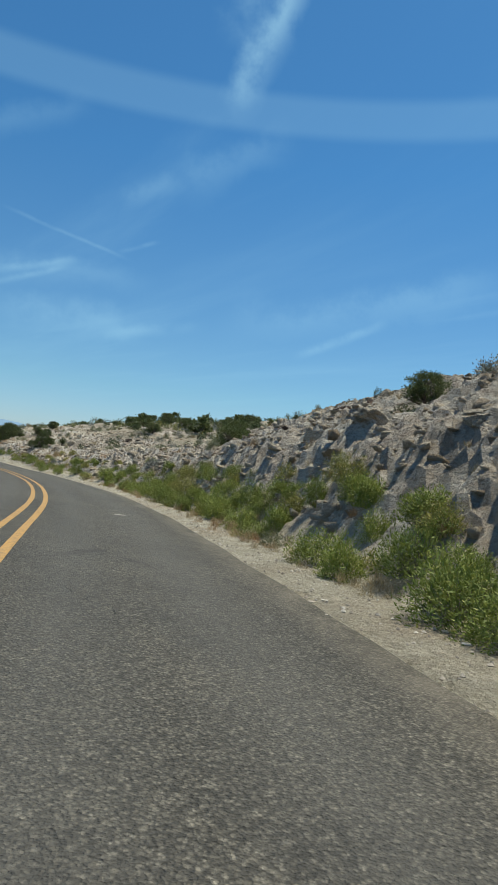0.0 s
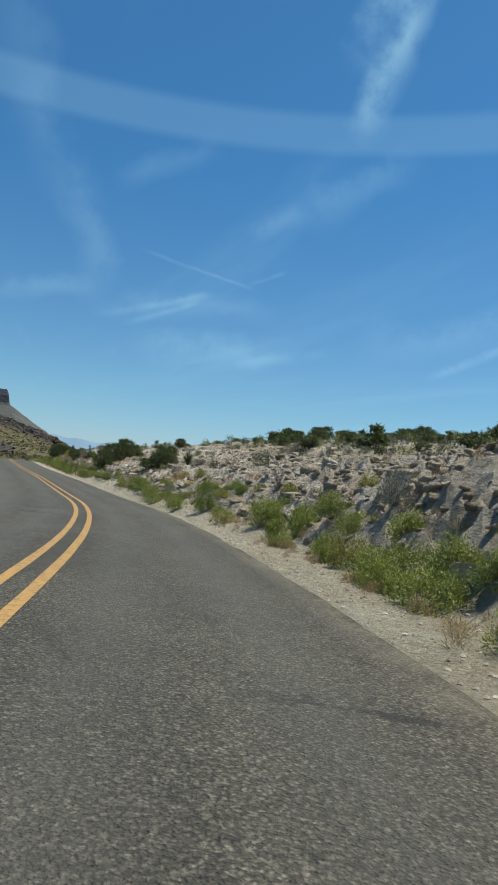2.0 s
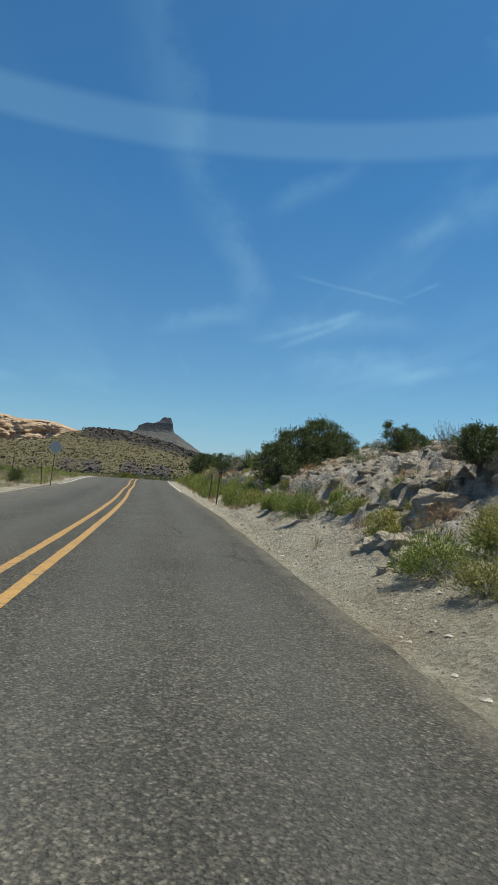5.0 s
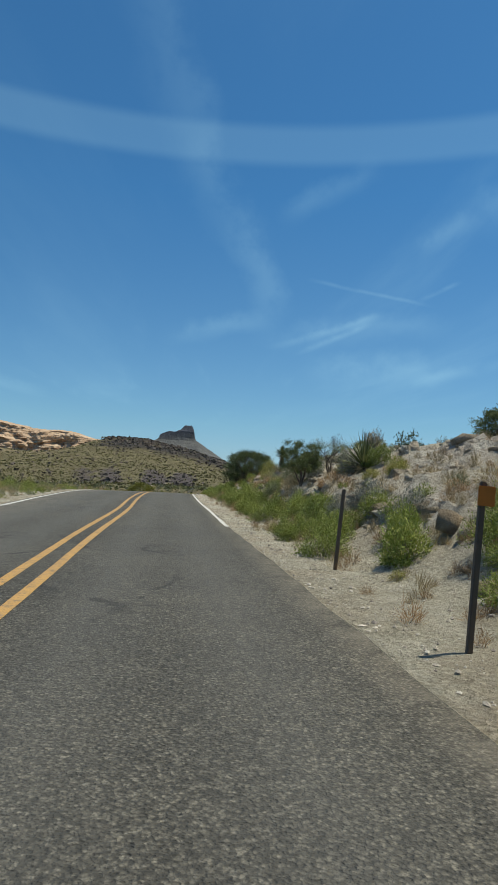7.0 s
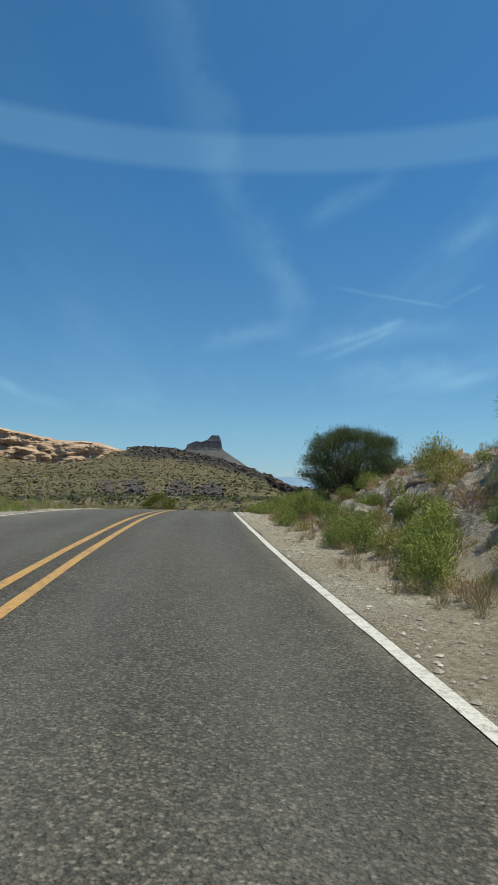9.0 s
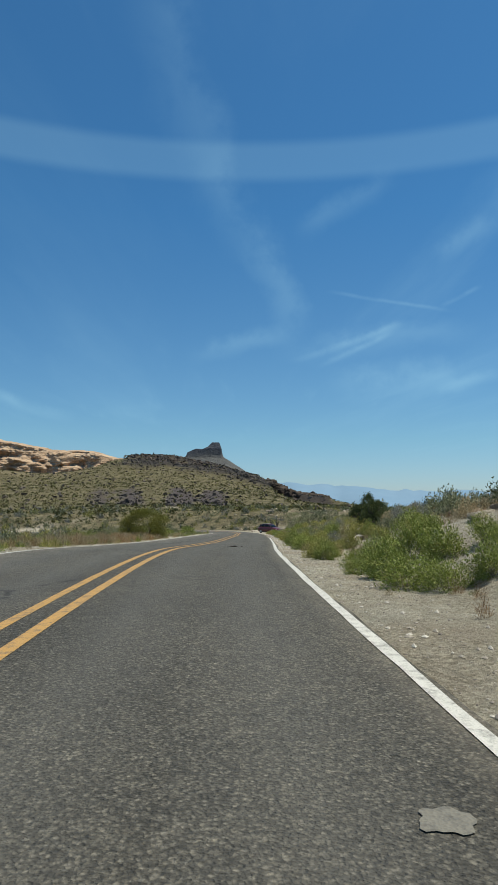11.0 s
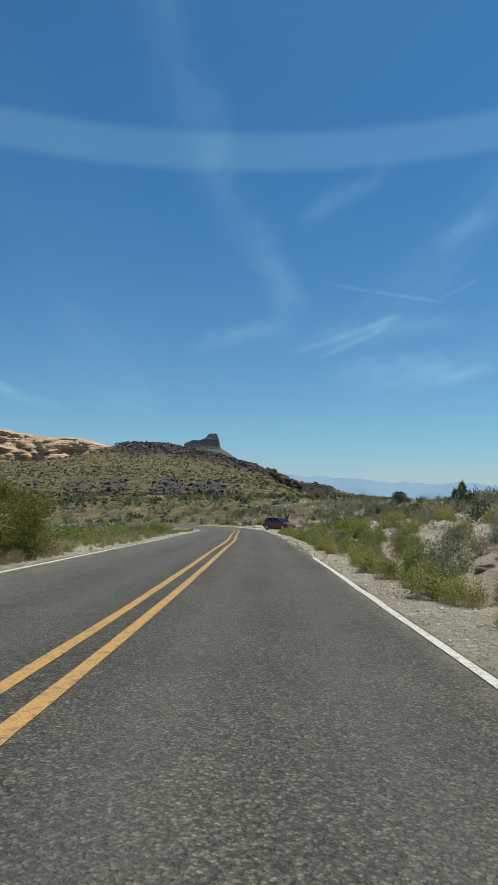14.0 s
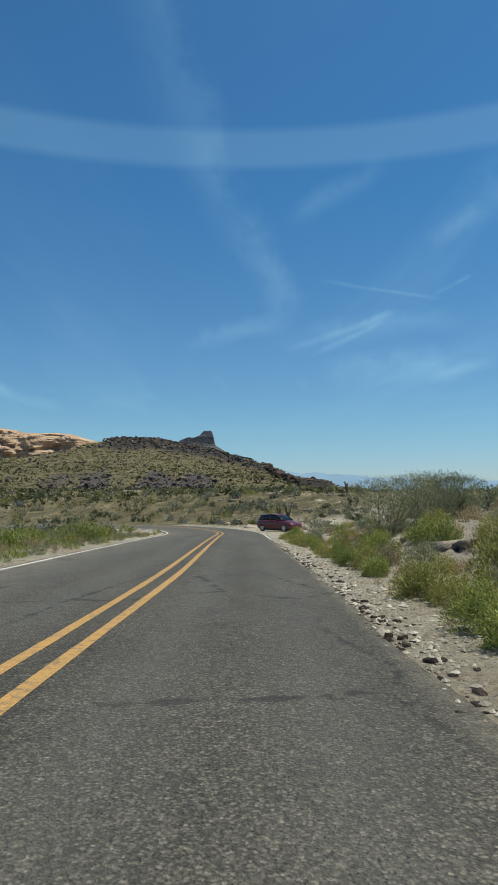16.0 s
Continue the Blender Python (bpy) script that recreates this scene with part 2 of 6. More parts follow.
def make_asphalt():
    m = Mat("worn_asphalt", 0.82, 0.35)
    chips = m.voronoi(62, out="Color")
    base = m.ramp(chips, (0.0, (0.018, 0.017, 0.016)), (0.4, (0.062, 0.059, 0.054)), (0.75, (0.15, 0.143, 0.13)), (1.0, (0.36, 0.34, 0.305)))
    lumps = m.ramp(m.voronoi(44, out="Color"), (0.1, (0.020, 0.019, 0.018)), (0.55, (0.075, 0.071, 0.064)), (0.95, (0.23, 0.218, 0.197)))
    base = m.mix(0.5, base, lumps)
    mid = m.ramp(m.noise(1.3, 6, 0.7), (0.3, (0.055, 0.051, 0.044)), (0.7, (0.125, 0.117, 0.102)))
    c = m.mix(0.25, base, mid)
    c = m.mix(0.8, c, m.ramp(m.noise(0.55, 7, 0.72, stretch=(1, 0.35, 1), dist=0.6), (0.34, (0.66, 0.655, 0.64)), (0.5, (0.93, 0.92, 0.89)), (0.66, (1.22, 1.19, 1.12))), "MULTIPLY")
    gap = m.ramp(m.voronoi(36), (0.25, (1.52, 1.47, 1.36)), (0.62, (0.50, 0.485, 0.445)))
    c = m.mix(0.85, c, gap, "MULTIPLY")
    c = m.mix(0.75, c, m.ramp(m.noise(11, 5, 0.75), (0.33, (0.62, 0.61, 0.58)), (0.5, (0.98, 0.97, 0.95)), (0.66, (1.42, 1.40, 1.34))), "MULTIPLY")
    tracks = m.attr("wear")
    c = m.mix(m.math("MULTIPLY", tracks, 0.4), c, (0.128, 0.123, 0.113))
    crack = m.voronoi(0.45, "DISTANCE_TO_EDGE", stretch=(1, 0.6, 1))
    warp = m.noise(2.5, 5, 0.7)
    ck = m.ramp(m.math("ADD", crack, m.math("MULTIPLY", m.math("SUBTRACT", warp, 0.5), 0.25)), (0.0, 1), (0.012, 0))
    keep = m.ramp(m.noise(0.12, 3), (0.5, 0), (0.6, 1))
    c = m.mix(m.math("MULTIPLY", m.math("MULTIPLY", ck, keep), 0.75), c, (0.025, 0.024, 0.023))
    dust = m.math("MULTIPLY", m.attr("dust"), m.ramp(m.noise(1.6, 6, 0.75), (0.35, 0), (0.62, 1)))
    c = m.mix(dust, c, (0.36, 0.315, 0.255))
    m.colour(c)
    m.bump(m.voronoi(62), 0.9, 0.012).bump(m.noise(26, 4, 0.7), 0.7, 0.03).bump(m.noise(3.5, 5, 0.7), 0.25, 0.05)
    return m.m


def make_paint(name, col, worn, chipped=0.55):
    m = Mat(name, 0.7, 0.3)
    wear = m.ramp(m.noise(9, 7, 0.75), (0.36, 1), (0.5, 0))
    chips = m.voronoi(55, out="Color")
    c = m.mix(m.ramp(m.noise(2, 4), (0.3, 0), (0.7, 0.5)), col, worn)
    c = m.mix(m.math("MULTIPLY", wear, 0.3 + 0.7 * chipped), c, (0.10, 0.095, 0.088))
    c = m.mix(m.math("MULTIPLY", m.ramp(chips, (0.0, 1), (0.35, 0)), chipped), c, (0.10, 0.09, 0.08))
    m.colour(c).bump(m.voronoi(55), 0.6, 0.01)
    return m.m


def make_rock(name, stops, dirt=(0.16, 0.125, 0.10)):
    m = Mat(name, 0.92, 0.2)
    a = m.noise(3.2, 8, 0.7, space="obj", stretch=(1, 1, 2.6), dist=0.5)
    c = m.ramp(a, *stops)
    r = m.ramp(m.random(), (0.0, (0.88, 0.84, 0.80)), (1.0, (1.12, 1.09, 1.06)))
    c = m.mix(1.0, c, r, "MULTIPLY")
    c = m.mix(1.0, c, m.ramp(m.island(), (0.0, (0.66, 0.58, 0.50)), (0.4, (0.92, 0.88, 0.84)), (1.0, (1.08, 1.06, 1.04))), "MULTIPLY")
    c = m.mix(m.ramp(m.noise(9, 5, 0.7, space="obj"), (0.55, 0), (0.75, 0.35)), c, dirt)
    m.colour(c).bump(m.noise(24, 5, 0.72), 0.9, 0.025).bump(m.noise(6, 6, 0.72), 0.9, 0.09)
    return m.m


def make_leaf(name, dark, light, tip=None, trans=0.25):
    m = Mat(name, 0.6, 0.25)
    c = m.ramp(m.island(), (0.0, dark), (0.75, light), (1.0, tip or light))
    r = m.ramp(m.random(), (0.0, (0.78, 0.80, 0.75)), (1.0, (1.15, 1.12, 1.0)))
    c = m.mix(1.0, c, r, "MULTIPLY")
    m.colour(c)
    t = m.n.new("ShaderNodeBsdfTranslucent")
    m.l.new(c, t.inputs[0])
    mx = m.n.new("ShaderNodeMixShader")
    mx.inputs[0].default_value = trans
    out = m.n["Material Output"]
    m.l.new(m.b.outputs[0], mx.inputs[1]); m.l.new(t.outputs[0], mx.inputs[2]); m.l.new(mx.outputs[0], out.inputs[0])
    return m.m


def make_bark(name, a, b):
    m = Mat(name, 0.9, 0.15)
    m.colour(m.ramp(m.noise(7, 5, 0.7, space="obj", stretch=(1, 1, 0.25)), (0.3, a), (0.7, b)))
    m.bump(m.noise(25, 4, 0.7, space="obj", stretch=(1, 1, 0.2)), 0.7, 0.02)
    return m.m


M_GROUND = make_ground()
M_ASPHALT = make_asphalt()
M_YELLOW = make_paint("yellow_road_paint", (0.48, 0.275, 0.082), (0.38, 0.24, 0.10), 0.62)
M_WHITE = make_paint("white_road_paint", (0.62, 0.60, 0.555), (0.45, 0.425, 0.38), 0.4)
M_ROCK = make_rock("pale_weathered_rock", ((0.24, (0.25, 0.215, 0.17)), (0.42, (0.42, 0.375, 0.305)), (0.6, (0.56, 0.515, 0.435)), (0.82, (0.70, 0.665, 0.585))), (0.27, 0.235, 0.185))
M_DARKROCK = make_rock("dark_lava_rock", ((0.25, (0.035, 0.03, 0.028)), (0.55, (0.085, 0.07, 0.062)), (0.8, (0.16, 0.135, 0.12))))
M_REDROCK = make_rock("reddish_rock", ((0.25, (0.13, 0.09, 0.07)), (0.55, (0.27, 0.20, 0.16)), (0.8, (0.40, 0.32, 0.27))))

# ---------------------------------------------------------------- noise and the road's line
RNG = np.random.default_rng(7)
_T = RNG.random((256, 256))


def vnoise(x, y):
    """Smooth value noise, 0 to 1, one lump a unit."""
    xi, yi = np.floor(x).astype(int), np.floor(y).astype(int)
    u, v = x - xi, y - yi
    u, v = u * u * (3 - 2 * u), v * v * (3 - 2 * v)
    a, b = _T[xi % 256, yi % 256], _T[(xi + 1) % 256, yi % 256]
    c, d = _T[xi % 256, (yi + 1) % 256], _T[(xi + 1) % 256, (yi + 1) % 256]
    return (a * (1 - u) + b * u) * (1 - v) + (c * (1 - u) + d * u) * v


def fbm(x, y, octaves=4, gain=0.5):
    s, a, t = 0, 1.0, 0
    for k in range(octaves):
        s, t = s + a * vnoise(x * 2**k + 17.3 * k, y * 2**k + 9.1 * k), t + a
        a *= gain
    return s / t


def smooth(x, a, b):
    t = np.clip((x - a) / (b - a), 0, 1)
    return t * t * (3 - 2 * t)


# the double yellow line every ten metres of y, then the bend to the left
LINE_X = [-1.17, 2.25, 5.47, 7.97, 9.83, 10.97, 11.22, 11.23, 11.16, 10.93, 10.58, 10.35, 9.97, 9.78, 9.80, 10.10, 10.86, 11.63, 12.32, 12.97,
          13.66, 14.10, 14.52, 14.97]
LINE_Z = [0.01, -0.17, -0.39, -0.58, -0.77, -0.88, -0.90, -0.81, -0.68, -0.56, -0.38, -0.19, 0.08, 0.31, 0.36, 0.26, -0.12, -0.50, -0.82, -1.12,
          -1.42, -1.74, -2.07, -2.41]
BACK = [(-38.0, -52.0, 1.0), (-25.5, -38.0, 0.7), (-14.0, -22.0, 0.4), (-5.2, -10.0, 0.18)]
BEND = [(15.4, 239.5, -2.75), (15.0, 247.5, -2.95), (13.0, 256.0, -3.1), (9.0, 263.5, -3.2), (2.0, 269.5, -3.3), (-10.0, 274.0, -3.5), (-40.0, 277.0, -4.4),
        (-90.0, 272.0, -6.5), (-150.0, 262.0, -8.0)]
KNOTS = np.array(BACK + [(x, 10.0 * i, z) for i, (x, z) in enumerate(zip(LINE_X, LINE_Z))] + BEND)


def glide(k, step=0.5):
    """A smooth line through the knots, in even steps."""
    p = np.vstack([2 * k[0] - k[1], k, 2 * k[-1] - k[-2]])
    out = []
    for i in range(1, len(p) - 2):
        n = max(2, int(np.linalg.norm(p[i + 1] - p[i]) / step))
        u = np.arange(n)[:, None] / n
        p0, p1, p2, p3 = p[i - 1], p[i], p[i + 1], p[i + 2]
        out.append(p1 + 0.5 * u * (p2 - p0 + u * (2 * p0 - 5 * p1 + 4 * p2 - p3 + u * (3 * (p1 - p2) + p3 - p0))))
    return np.vstack(out + [k[-1:]])


AXIS = glide(KNOTS)
_d = np.gradient(AXIS[:, :2], axis=0)
AXIS_T = _d / np.linalg.norm(_d, axis=1)[:, None]
AXIS_N = np.stack([AXIS_T[:, 1], -AXIS_T[:, 0]], 1)          # to the right
RIGHT, LEFT = 3.7, 4.75                                        # the asphalt's widest edges from the yellow line
EDGE_Y = [-60, 0, 50, 65, 85, 97, 186, 193, 214, 226, 300]
EDGE_W = [3.6, 3.6, 3.4, 3.3, 3.4, 3.46, 3.46, 3.2, 3.2, 3.5, 3.5]


def near_road(x, y):
    """Signed distance to the right of the yellow line, the road's height there, and the line's y."""
    x, y = np.asarray(x, float).ravel(), np.asarray(y, float).ravel()
    d, zr, yr = np.empty(len(x)), np.empty(len(x)), np.empty(len(x))
    A = AXIS[::4]
    N = AXIS_N[::4]
    for i in range(0, len(x), 20000):
        q = slice(i, i + 20000)
        dx, dy = x[q, None] - A[None, :, 0], y[q, None] - A[None, :, 1]
        k = (dx * dx + dy * dy).argmin(1)
        j = np.arange(len(k))
        dist = np.hypot(dx[j, k], dy[j, k])
        side = dx[j, k] * N[k, 0] + dy[j, k] * N[k, 1]
        along = dx[j, k] * N[k, 1] * -1 + dy[j, k] * N[k, 0]
        d[q] = np.where(dist < 25, side, np.sign(side) * dist)
        kk = np.clip(k + along / 2.0, 0, len(A) - 1)
        zr[q] = np.interp(kk, np.arange(len(A)), A[:, 2])
        yr[q] = np.interp(kk, np.arange(len(A)), A[:, 1])
    return d, zr, yr


RIDGE = np.array([(-900, 900, 88), (-400, 800, 74), (-300, 780, 68), (-181, 757, 58), (-122, 741, 47), (-75, 728, 48), (-29, 713, 46), (17, 690, 35.5), (46, 655, 24.5), (59, 646, 16.5),
                  (72, 640, 13), (93, 640, 11.4), (99, 640, 8.0), (118, 640, 3.0), (150, 630, -3), (220, 620, -8), (900, 600, -14)], float)


def blocks(x, y, size, seed):
    """Cracked rock blocks: a level for each block and the depth of the cracks between them."""
    gx, gy = x / size, y / size
    ix, iy = np.floor(gx).astype(int), np.floor(gy).astype(int)
    best, second, level, tilt = np.full(len(x), 9.0), np.full(len(x), 9.0), np.zeros(len(x)), np.zeros(len(x))
    for a in (-1, 0, 1):
        for b in (-1, 0, 1):
            cx, cy = (ix + a + seed) % 256, (iy + b + 3 * seed) % 256
            px, py = ix + a + _T[cx, cy], iy + b + _T[cy, (cx + 71) % 256]
            q = np.hypot(gx - px, gy - py)
            nearer = q < best
            second = np.where(nearer, best, np.minimum(second, q))
            level = np.where(nearer, _T[(cx + 31) % 256, (cy + 17) % 256], level)
            tilt = np.where(nearer, (gx - px) * (_T[(cx + 7) % 256, cy] - 0.35) + (gy - py) * (_T[cx, (cy + 11) % 256] - 0.5), tilt)
            best = np.minimum(best, q)
    return level - 0.5 + 1.3 * tilt, 1 - smooth(second - best, 0.0, 0.22)


RISE_Y = [-40, -20, 0, 15, 22, 30, 40, 55, 75, 90, 108, 120, 132, 150, 200, 240]
RISE_H = [3.4, 4.8, 6.0, 6.2, 5.9, 5.2, 3.0, 2.2, 2.3, 2.5, 3.0, 2.7, 2.2, 1.4, 1.3, 0.9]


def height(x, y):
    """The ground's height, and its cover: rock, grass, lava, scree, cliff."""
    shape = np.shape(x)
    x, y = np.asarray(x, float).ravel(), np.asarray(y, float).ravel()
    d, zr, yr = near_road(x, y)
    far = np.hypot(x - 12, y - 120)
    big, mid, fine = fbm(x / 22 + 3, y / 22, 4) - 0.5, fbm(x / 5, y / 5 + 40, 4) - 0.5, fbm(x / 1.3 + 9, y / 1.3, 3) - 0.5
    bay = 6.0 * smooth(yr, 222, 232) * (d > 0)               # the gravel pull-out
    d = np.where(d > 3.6, np.maximum(d - bay, 3.6), d)
    # right of the road: verge, rocky bank, then the rising slope
    rise = np.interp(yr, RISE_Y, RISE_H)
    near = np.interp(yr, [-5, 36, 48, 82, 92], [0.3, 0.3, 1.7, 1.7, 0.6])         # the bank comes closer here
    lift = 0.45 * smooth(d + near, 5.0, 8.0 + 0.8 * big) + 0.55 * smooth(d + near, 6.2, np.interp(yr, [28, 42], [17.0, 11.0]) + 2 * big)
    slope = np.interp(yr, [-20, 30, 50, 140, 190, 240], [0.08, 0.10, 0.155, 0.15, 0.12, 0.2])
    up = rise * lift + slope * np.minimum(np.clip(d - 10, 0, 58), np.interp(yr, [135, 195], [58, 14])) * smooth(d, 9, 13)
    up += (1.6 * big * smooth(d, 9, 30) + 0.75 * mid * smooth(d, 5.5, 9) + 0.28 * fine * smooth(d, 5.0, 6.5))
    # ledges: the rock lies in flat layers
    step = 0.42
    ledge = np.floor(up / step + 0.6 * mid) * step
    toe = 0.5 * (1 - smooth(yr, 36, 44))                      # the rock reaches closer to the hedge at first
    rocky = smooth(d + near + toe, 5.6, 7.0) * (0.25 + 0.75 * np.maximum(smooth(fbm(x / 9, y / 9 + 7, 3), 0.36, 0.46), 1 - smooth(yr, 36, 48))) * (1 - 0.65 * smooth(yr, 125, 150))
    frac = up / step + 0.6 * mid - np.floor(up / step + 0.6 * mid)
    up = up * (1 - 0.45 * rocky) + 0.45 * rocky * (ledge - 0.6 * mid * step + step * smooth(frac, 0.62, 0.95))
    lv1, cr1 = blocks(x + 0.5 * mid, y + 0.5 * fine, 1.7, 3)
    lv2, cr2 = blocks(x + 0.3 * fine, y, 0.75, 9)
    hard = rocky * (1 - 0.5 * smooth(d, 18, 40))
    lv3, cr3 = blocks(x, y + 0.2 * fine, 0.55, 21)
    tiny = np.abs(fbm(x / 0.8 + 31, y / 0.8, 3) - 0.5)
    lv4, cr4 = blocks(x + 0.2 * fine, y + 0.2 * mid, 0.36, 40)
    bed = (0.75 * x + 0.45 * y + 2.2 * mid + 0.8 * fine) / 1.15               # tilted beds that break off in small scarps
    scarp = bed - np.floor(bed)
    up = up + hard * (0.15 * lv1 - 0.12 * cr1 + 0.17 * lv2 - 0.10 * cr2 + 0.15 * lv3 - 0.05 * cr3 + 0.12 * lv4 - 0.04 * cr4 + 0.32 * tiny + 0.20 * (scarp * (1 - smooth(scarp, 0.86, 1.0)) - 0.4))
    right = zr - 0.06 - 0.10 * smooth(d, 4.3, 5.6) + up
    # left of the road: level verge, then down to a wash
    a = -d
    left = zr - 0.05 - 0.10 * smooth(a, 5, 10) - 0.05 * np.clip(a - 13, 0, 90) + 0.4 * mid * smooth(a, 7, 13) + 1.2 * big * smooth(a, 10, 40) + 0.08 * fine
    z = np.where(d > 0, right, left)
    under = (d > -LEFT - 0.1) & (d < RIGHT + 0.1)
    z = np.where(under, zr - np.where(d > np.interp(yr, EDGE_Y, EDGE_W) - 0.12, 0.075, 0.30), z)
    # the valley, and the long hill ahead
    plain = -4.0 - 0.008 * np.clip(far - 300, 0, 4000) + 3.0 * (fbm(x / 90, y / 90, 4) - 0.5) + 0.6 * mid
    w = smooth(far, 190, 300)
    z = z * (1 - w) + plain * w
    ry, rz = np.interp(x, RIDGE[:, 0], RIDGE[:, 1]), np.interp(x, RIDGE[:, 0], RIDGE[:, 2])
    base = 292 + 22 * (fbm(x / 60, y * 0 + 3.3, 3) - 0.5) + 0.35 * np.clip(x - 40, 0, 300)
    u = np.clip((y - base) / (ry - base), 0, 1)
    back = 1 - smooth(y, ry + 60, ry + 420)
    gul = fbm(x / 34 + 5, y / 120, 4) - 0.5
    foot = np.where(x < -70, np.minimum(u ** 1.42, 0.60 + 0.3 * (1 - smooth(-x, 70, 96))), u ** 1.42)
    hill = (rz + 5.5) * foot * back
    hill += (5.5 * gul + 2.6 * (fbm(x / 11, y / 14, 4) - 0.5)) * u * (1 - u * 0.55) * smooth(rz, -4, 20) * back
    z = z + np.where(y > base, hill, 0)
    cz = smooth(-x, 70, 96)
    cw = cz * smooth(u, 0.60, 0.66) * back
    # dark caprock
    cap = smooth(u, 0.70, 0.82) * smooth(x, -75, -55) * (1 - smooth(x, 55, 70)) * back
    lavaz = cap * (fbm(x / 8, y / 10 + 3, 3) > 0.37)
    z = z + lavaz * 1.6
    # the broken dark rim of the eastern spur
    rim = smooth(x, 47, 53) * (1 - smooth(x, 91, 97)) * back
    edge_u = 0.88 + 0.05 * (fbm(x / 7, y * 0 + 8, 3) - 0.5)
    z = z - rim * np.where(x > 70, 4.5, 7.0) * smooth(u, 0.45, 0.80) * (1 - smooth(u, edge_u, edge_u + 0.03))
    hz = smooth(y, 300, 360)
    rock = np.clip(smooth(d + near + toe, 5.6, 7.0) * (0.35 + 0.65 * smooth(rocky, 0.2, 0.8)) * (1 - hz), 0, 1)
    rock = np.where(d < -14, 0.25 * (fbm(x / 12, y / 12, 3) > 0.62), rock) * (1 - hz)
    grass = np.where(d < -4.6, 0.15 + 0.8 * smooth(-d, 6.5, 10), 0.0) * smooth(fbm(x / 6, y / 6 + 11, 3), 0.30, 0.48) * (1 - hz) + hz
    grass = np.where(d > 9, np.maximum(hz, (0.45 + 0.4 * smooth(yr, 120, 160)) * smooth(fbm(x / 7, y / 7 + 5, 3), 0.40, 0.55) * smooth(d, 9, 14)), grass)
    grass = np.maximum(grass, 0.95 * np.maximum(smooth(y, 256, 272), smooth(-d, 8, 14)) * smooth(fbm(x / 11, y / 11 + 2, 3), 0.18, 0.32))
    scr = 0.3 * (fbm(x / 16 + 20, y / 30, 4) - 0.5)
    for cx, tilt, rx in ((-25, 0.133, 6.5), (-38, 0.17, 3.0), (-5, 0.066, 7.0), (10, 0.01, 6.0)):
        q = ((x - cx + tilt * (y - 415)) / rx) ** 2 + ((y - 415) / 58) ** 2
        scr = np.maximum(scr, np.exp(-q) + 0.9 * (fbm(x / 12 + 20, y / 26, 4) - 0.5))
    scree = hz * smooth(scr, 0.30, 0.55) * smooth(u, 0.01, 0.06)
    lav = np.clip(lavaz + rim * smooth(u, edge_u - 0.06, edge_u - 0.02) * (1 - smooth(u, 0.96, 0.99)), 0, 1)
    cl = 0.12 * cw
    cover = dict(rock=rock, grass=np.clip(grass, 0, 1), lava=lav, scree=scree, cliff=cl)
    return z.reshape(shape), cover


def axis_steps(core, far, wide=(-330, 820)):
    """The close steps of core, then growing ones out to far on both sides."""
    out, s, v = list(core), core[-1] - core[-2], core[-1]
    while v < far[1]:
        s = min(s * 1.16, 5.0 if v < wide[1] else 400)
        v += s
        out.append(v)
    s, v = core[1] - core[0], core[0]
    while v > far[0]:
        s = min(s * 1.16, 5.0 if v > wide[0] else 400)
        v -= s
        out.insert(0, v)
    return np.array(out)


def mesh_object(name, verts, faces, mat, smooth_shade=False, attrs=None):
    me = bpy.data.meshes.new(name)
    v = np.asarray(verts, float)
    f = np.asarray(faces, int)
    me.from_pydata(v.tolist(), [], f.tolist())
    me.materials.append(mat)
    for key, val in (attrs or {}).items():
        me.attributes.new(key, "FLOAT", "POINT").data.foreach_set("value", np.asarray(val, np.float32))
    if smooth_shade:
        me.polygons.foreach_set("use_smooth", [True] * len(me.polygons))
    me.update()
    return new(name, me)


def grid_faces(nu, nv):
    i = (np.arange(nu - 1)[:, None] * nv + np.arange(nv - 1)).ravel()
    return np.stack([i, i + nv, i + nv + 1, i + 1], 1)


def build_ground():
    xs = axis_steps(np.r_[-2:4:0.4, 4:24:0.17, 24:33.1:0.3], (-4800, 4800), (-330, 150))
    ys = axis_steps(np.r_[-5:48:0.2, 48:130:0.25, 130:245:0.42], (-4800, 4800), (-30, 820))
    X, Y = np.meshgrid(xs, ys, indexing="ij")
    Z, cover = height(X, Y)
    ob = mesh_object("ground", np.stack([X, Y, Z], -1).reshape(-1, 3), grid_faces(len(xs), len(ys)), M_GROUND, True, cover)
    quads = grid_faces(len(xs), len(ys))
    ob.data.polygons.foreach_set("use_smooth", (cover["rock"][quads].mean(1) < 0.55).tolist())
    return tagged(ob, "dry desert ground of pale sand, ledge rock and scrub hillside", "ground", kind="structure")


ground = build_ground()


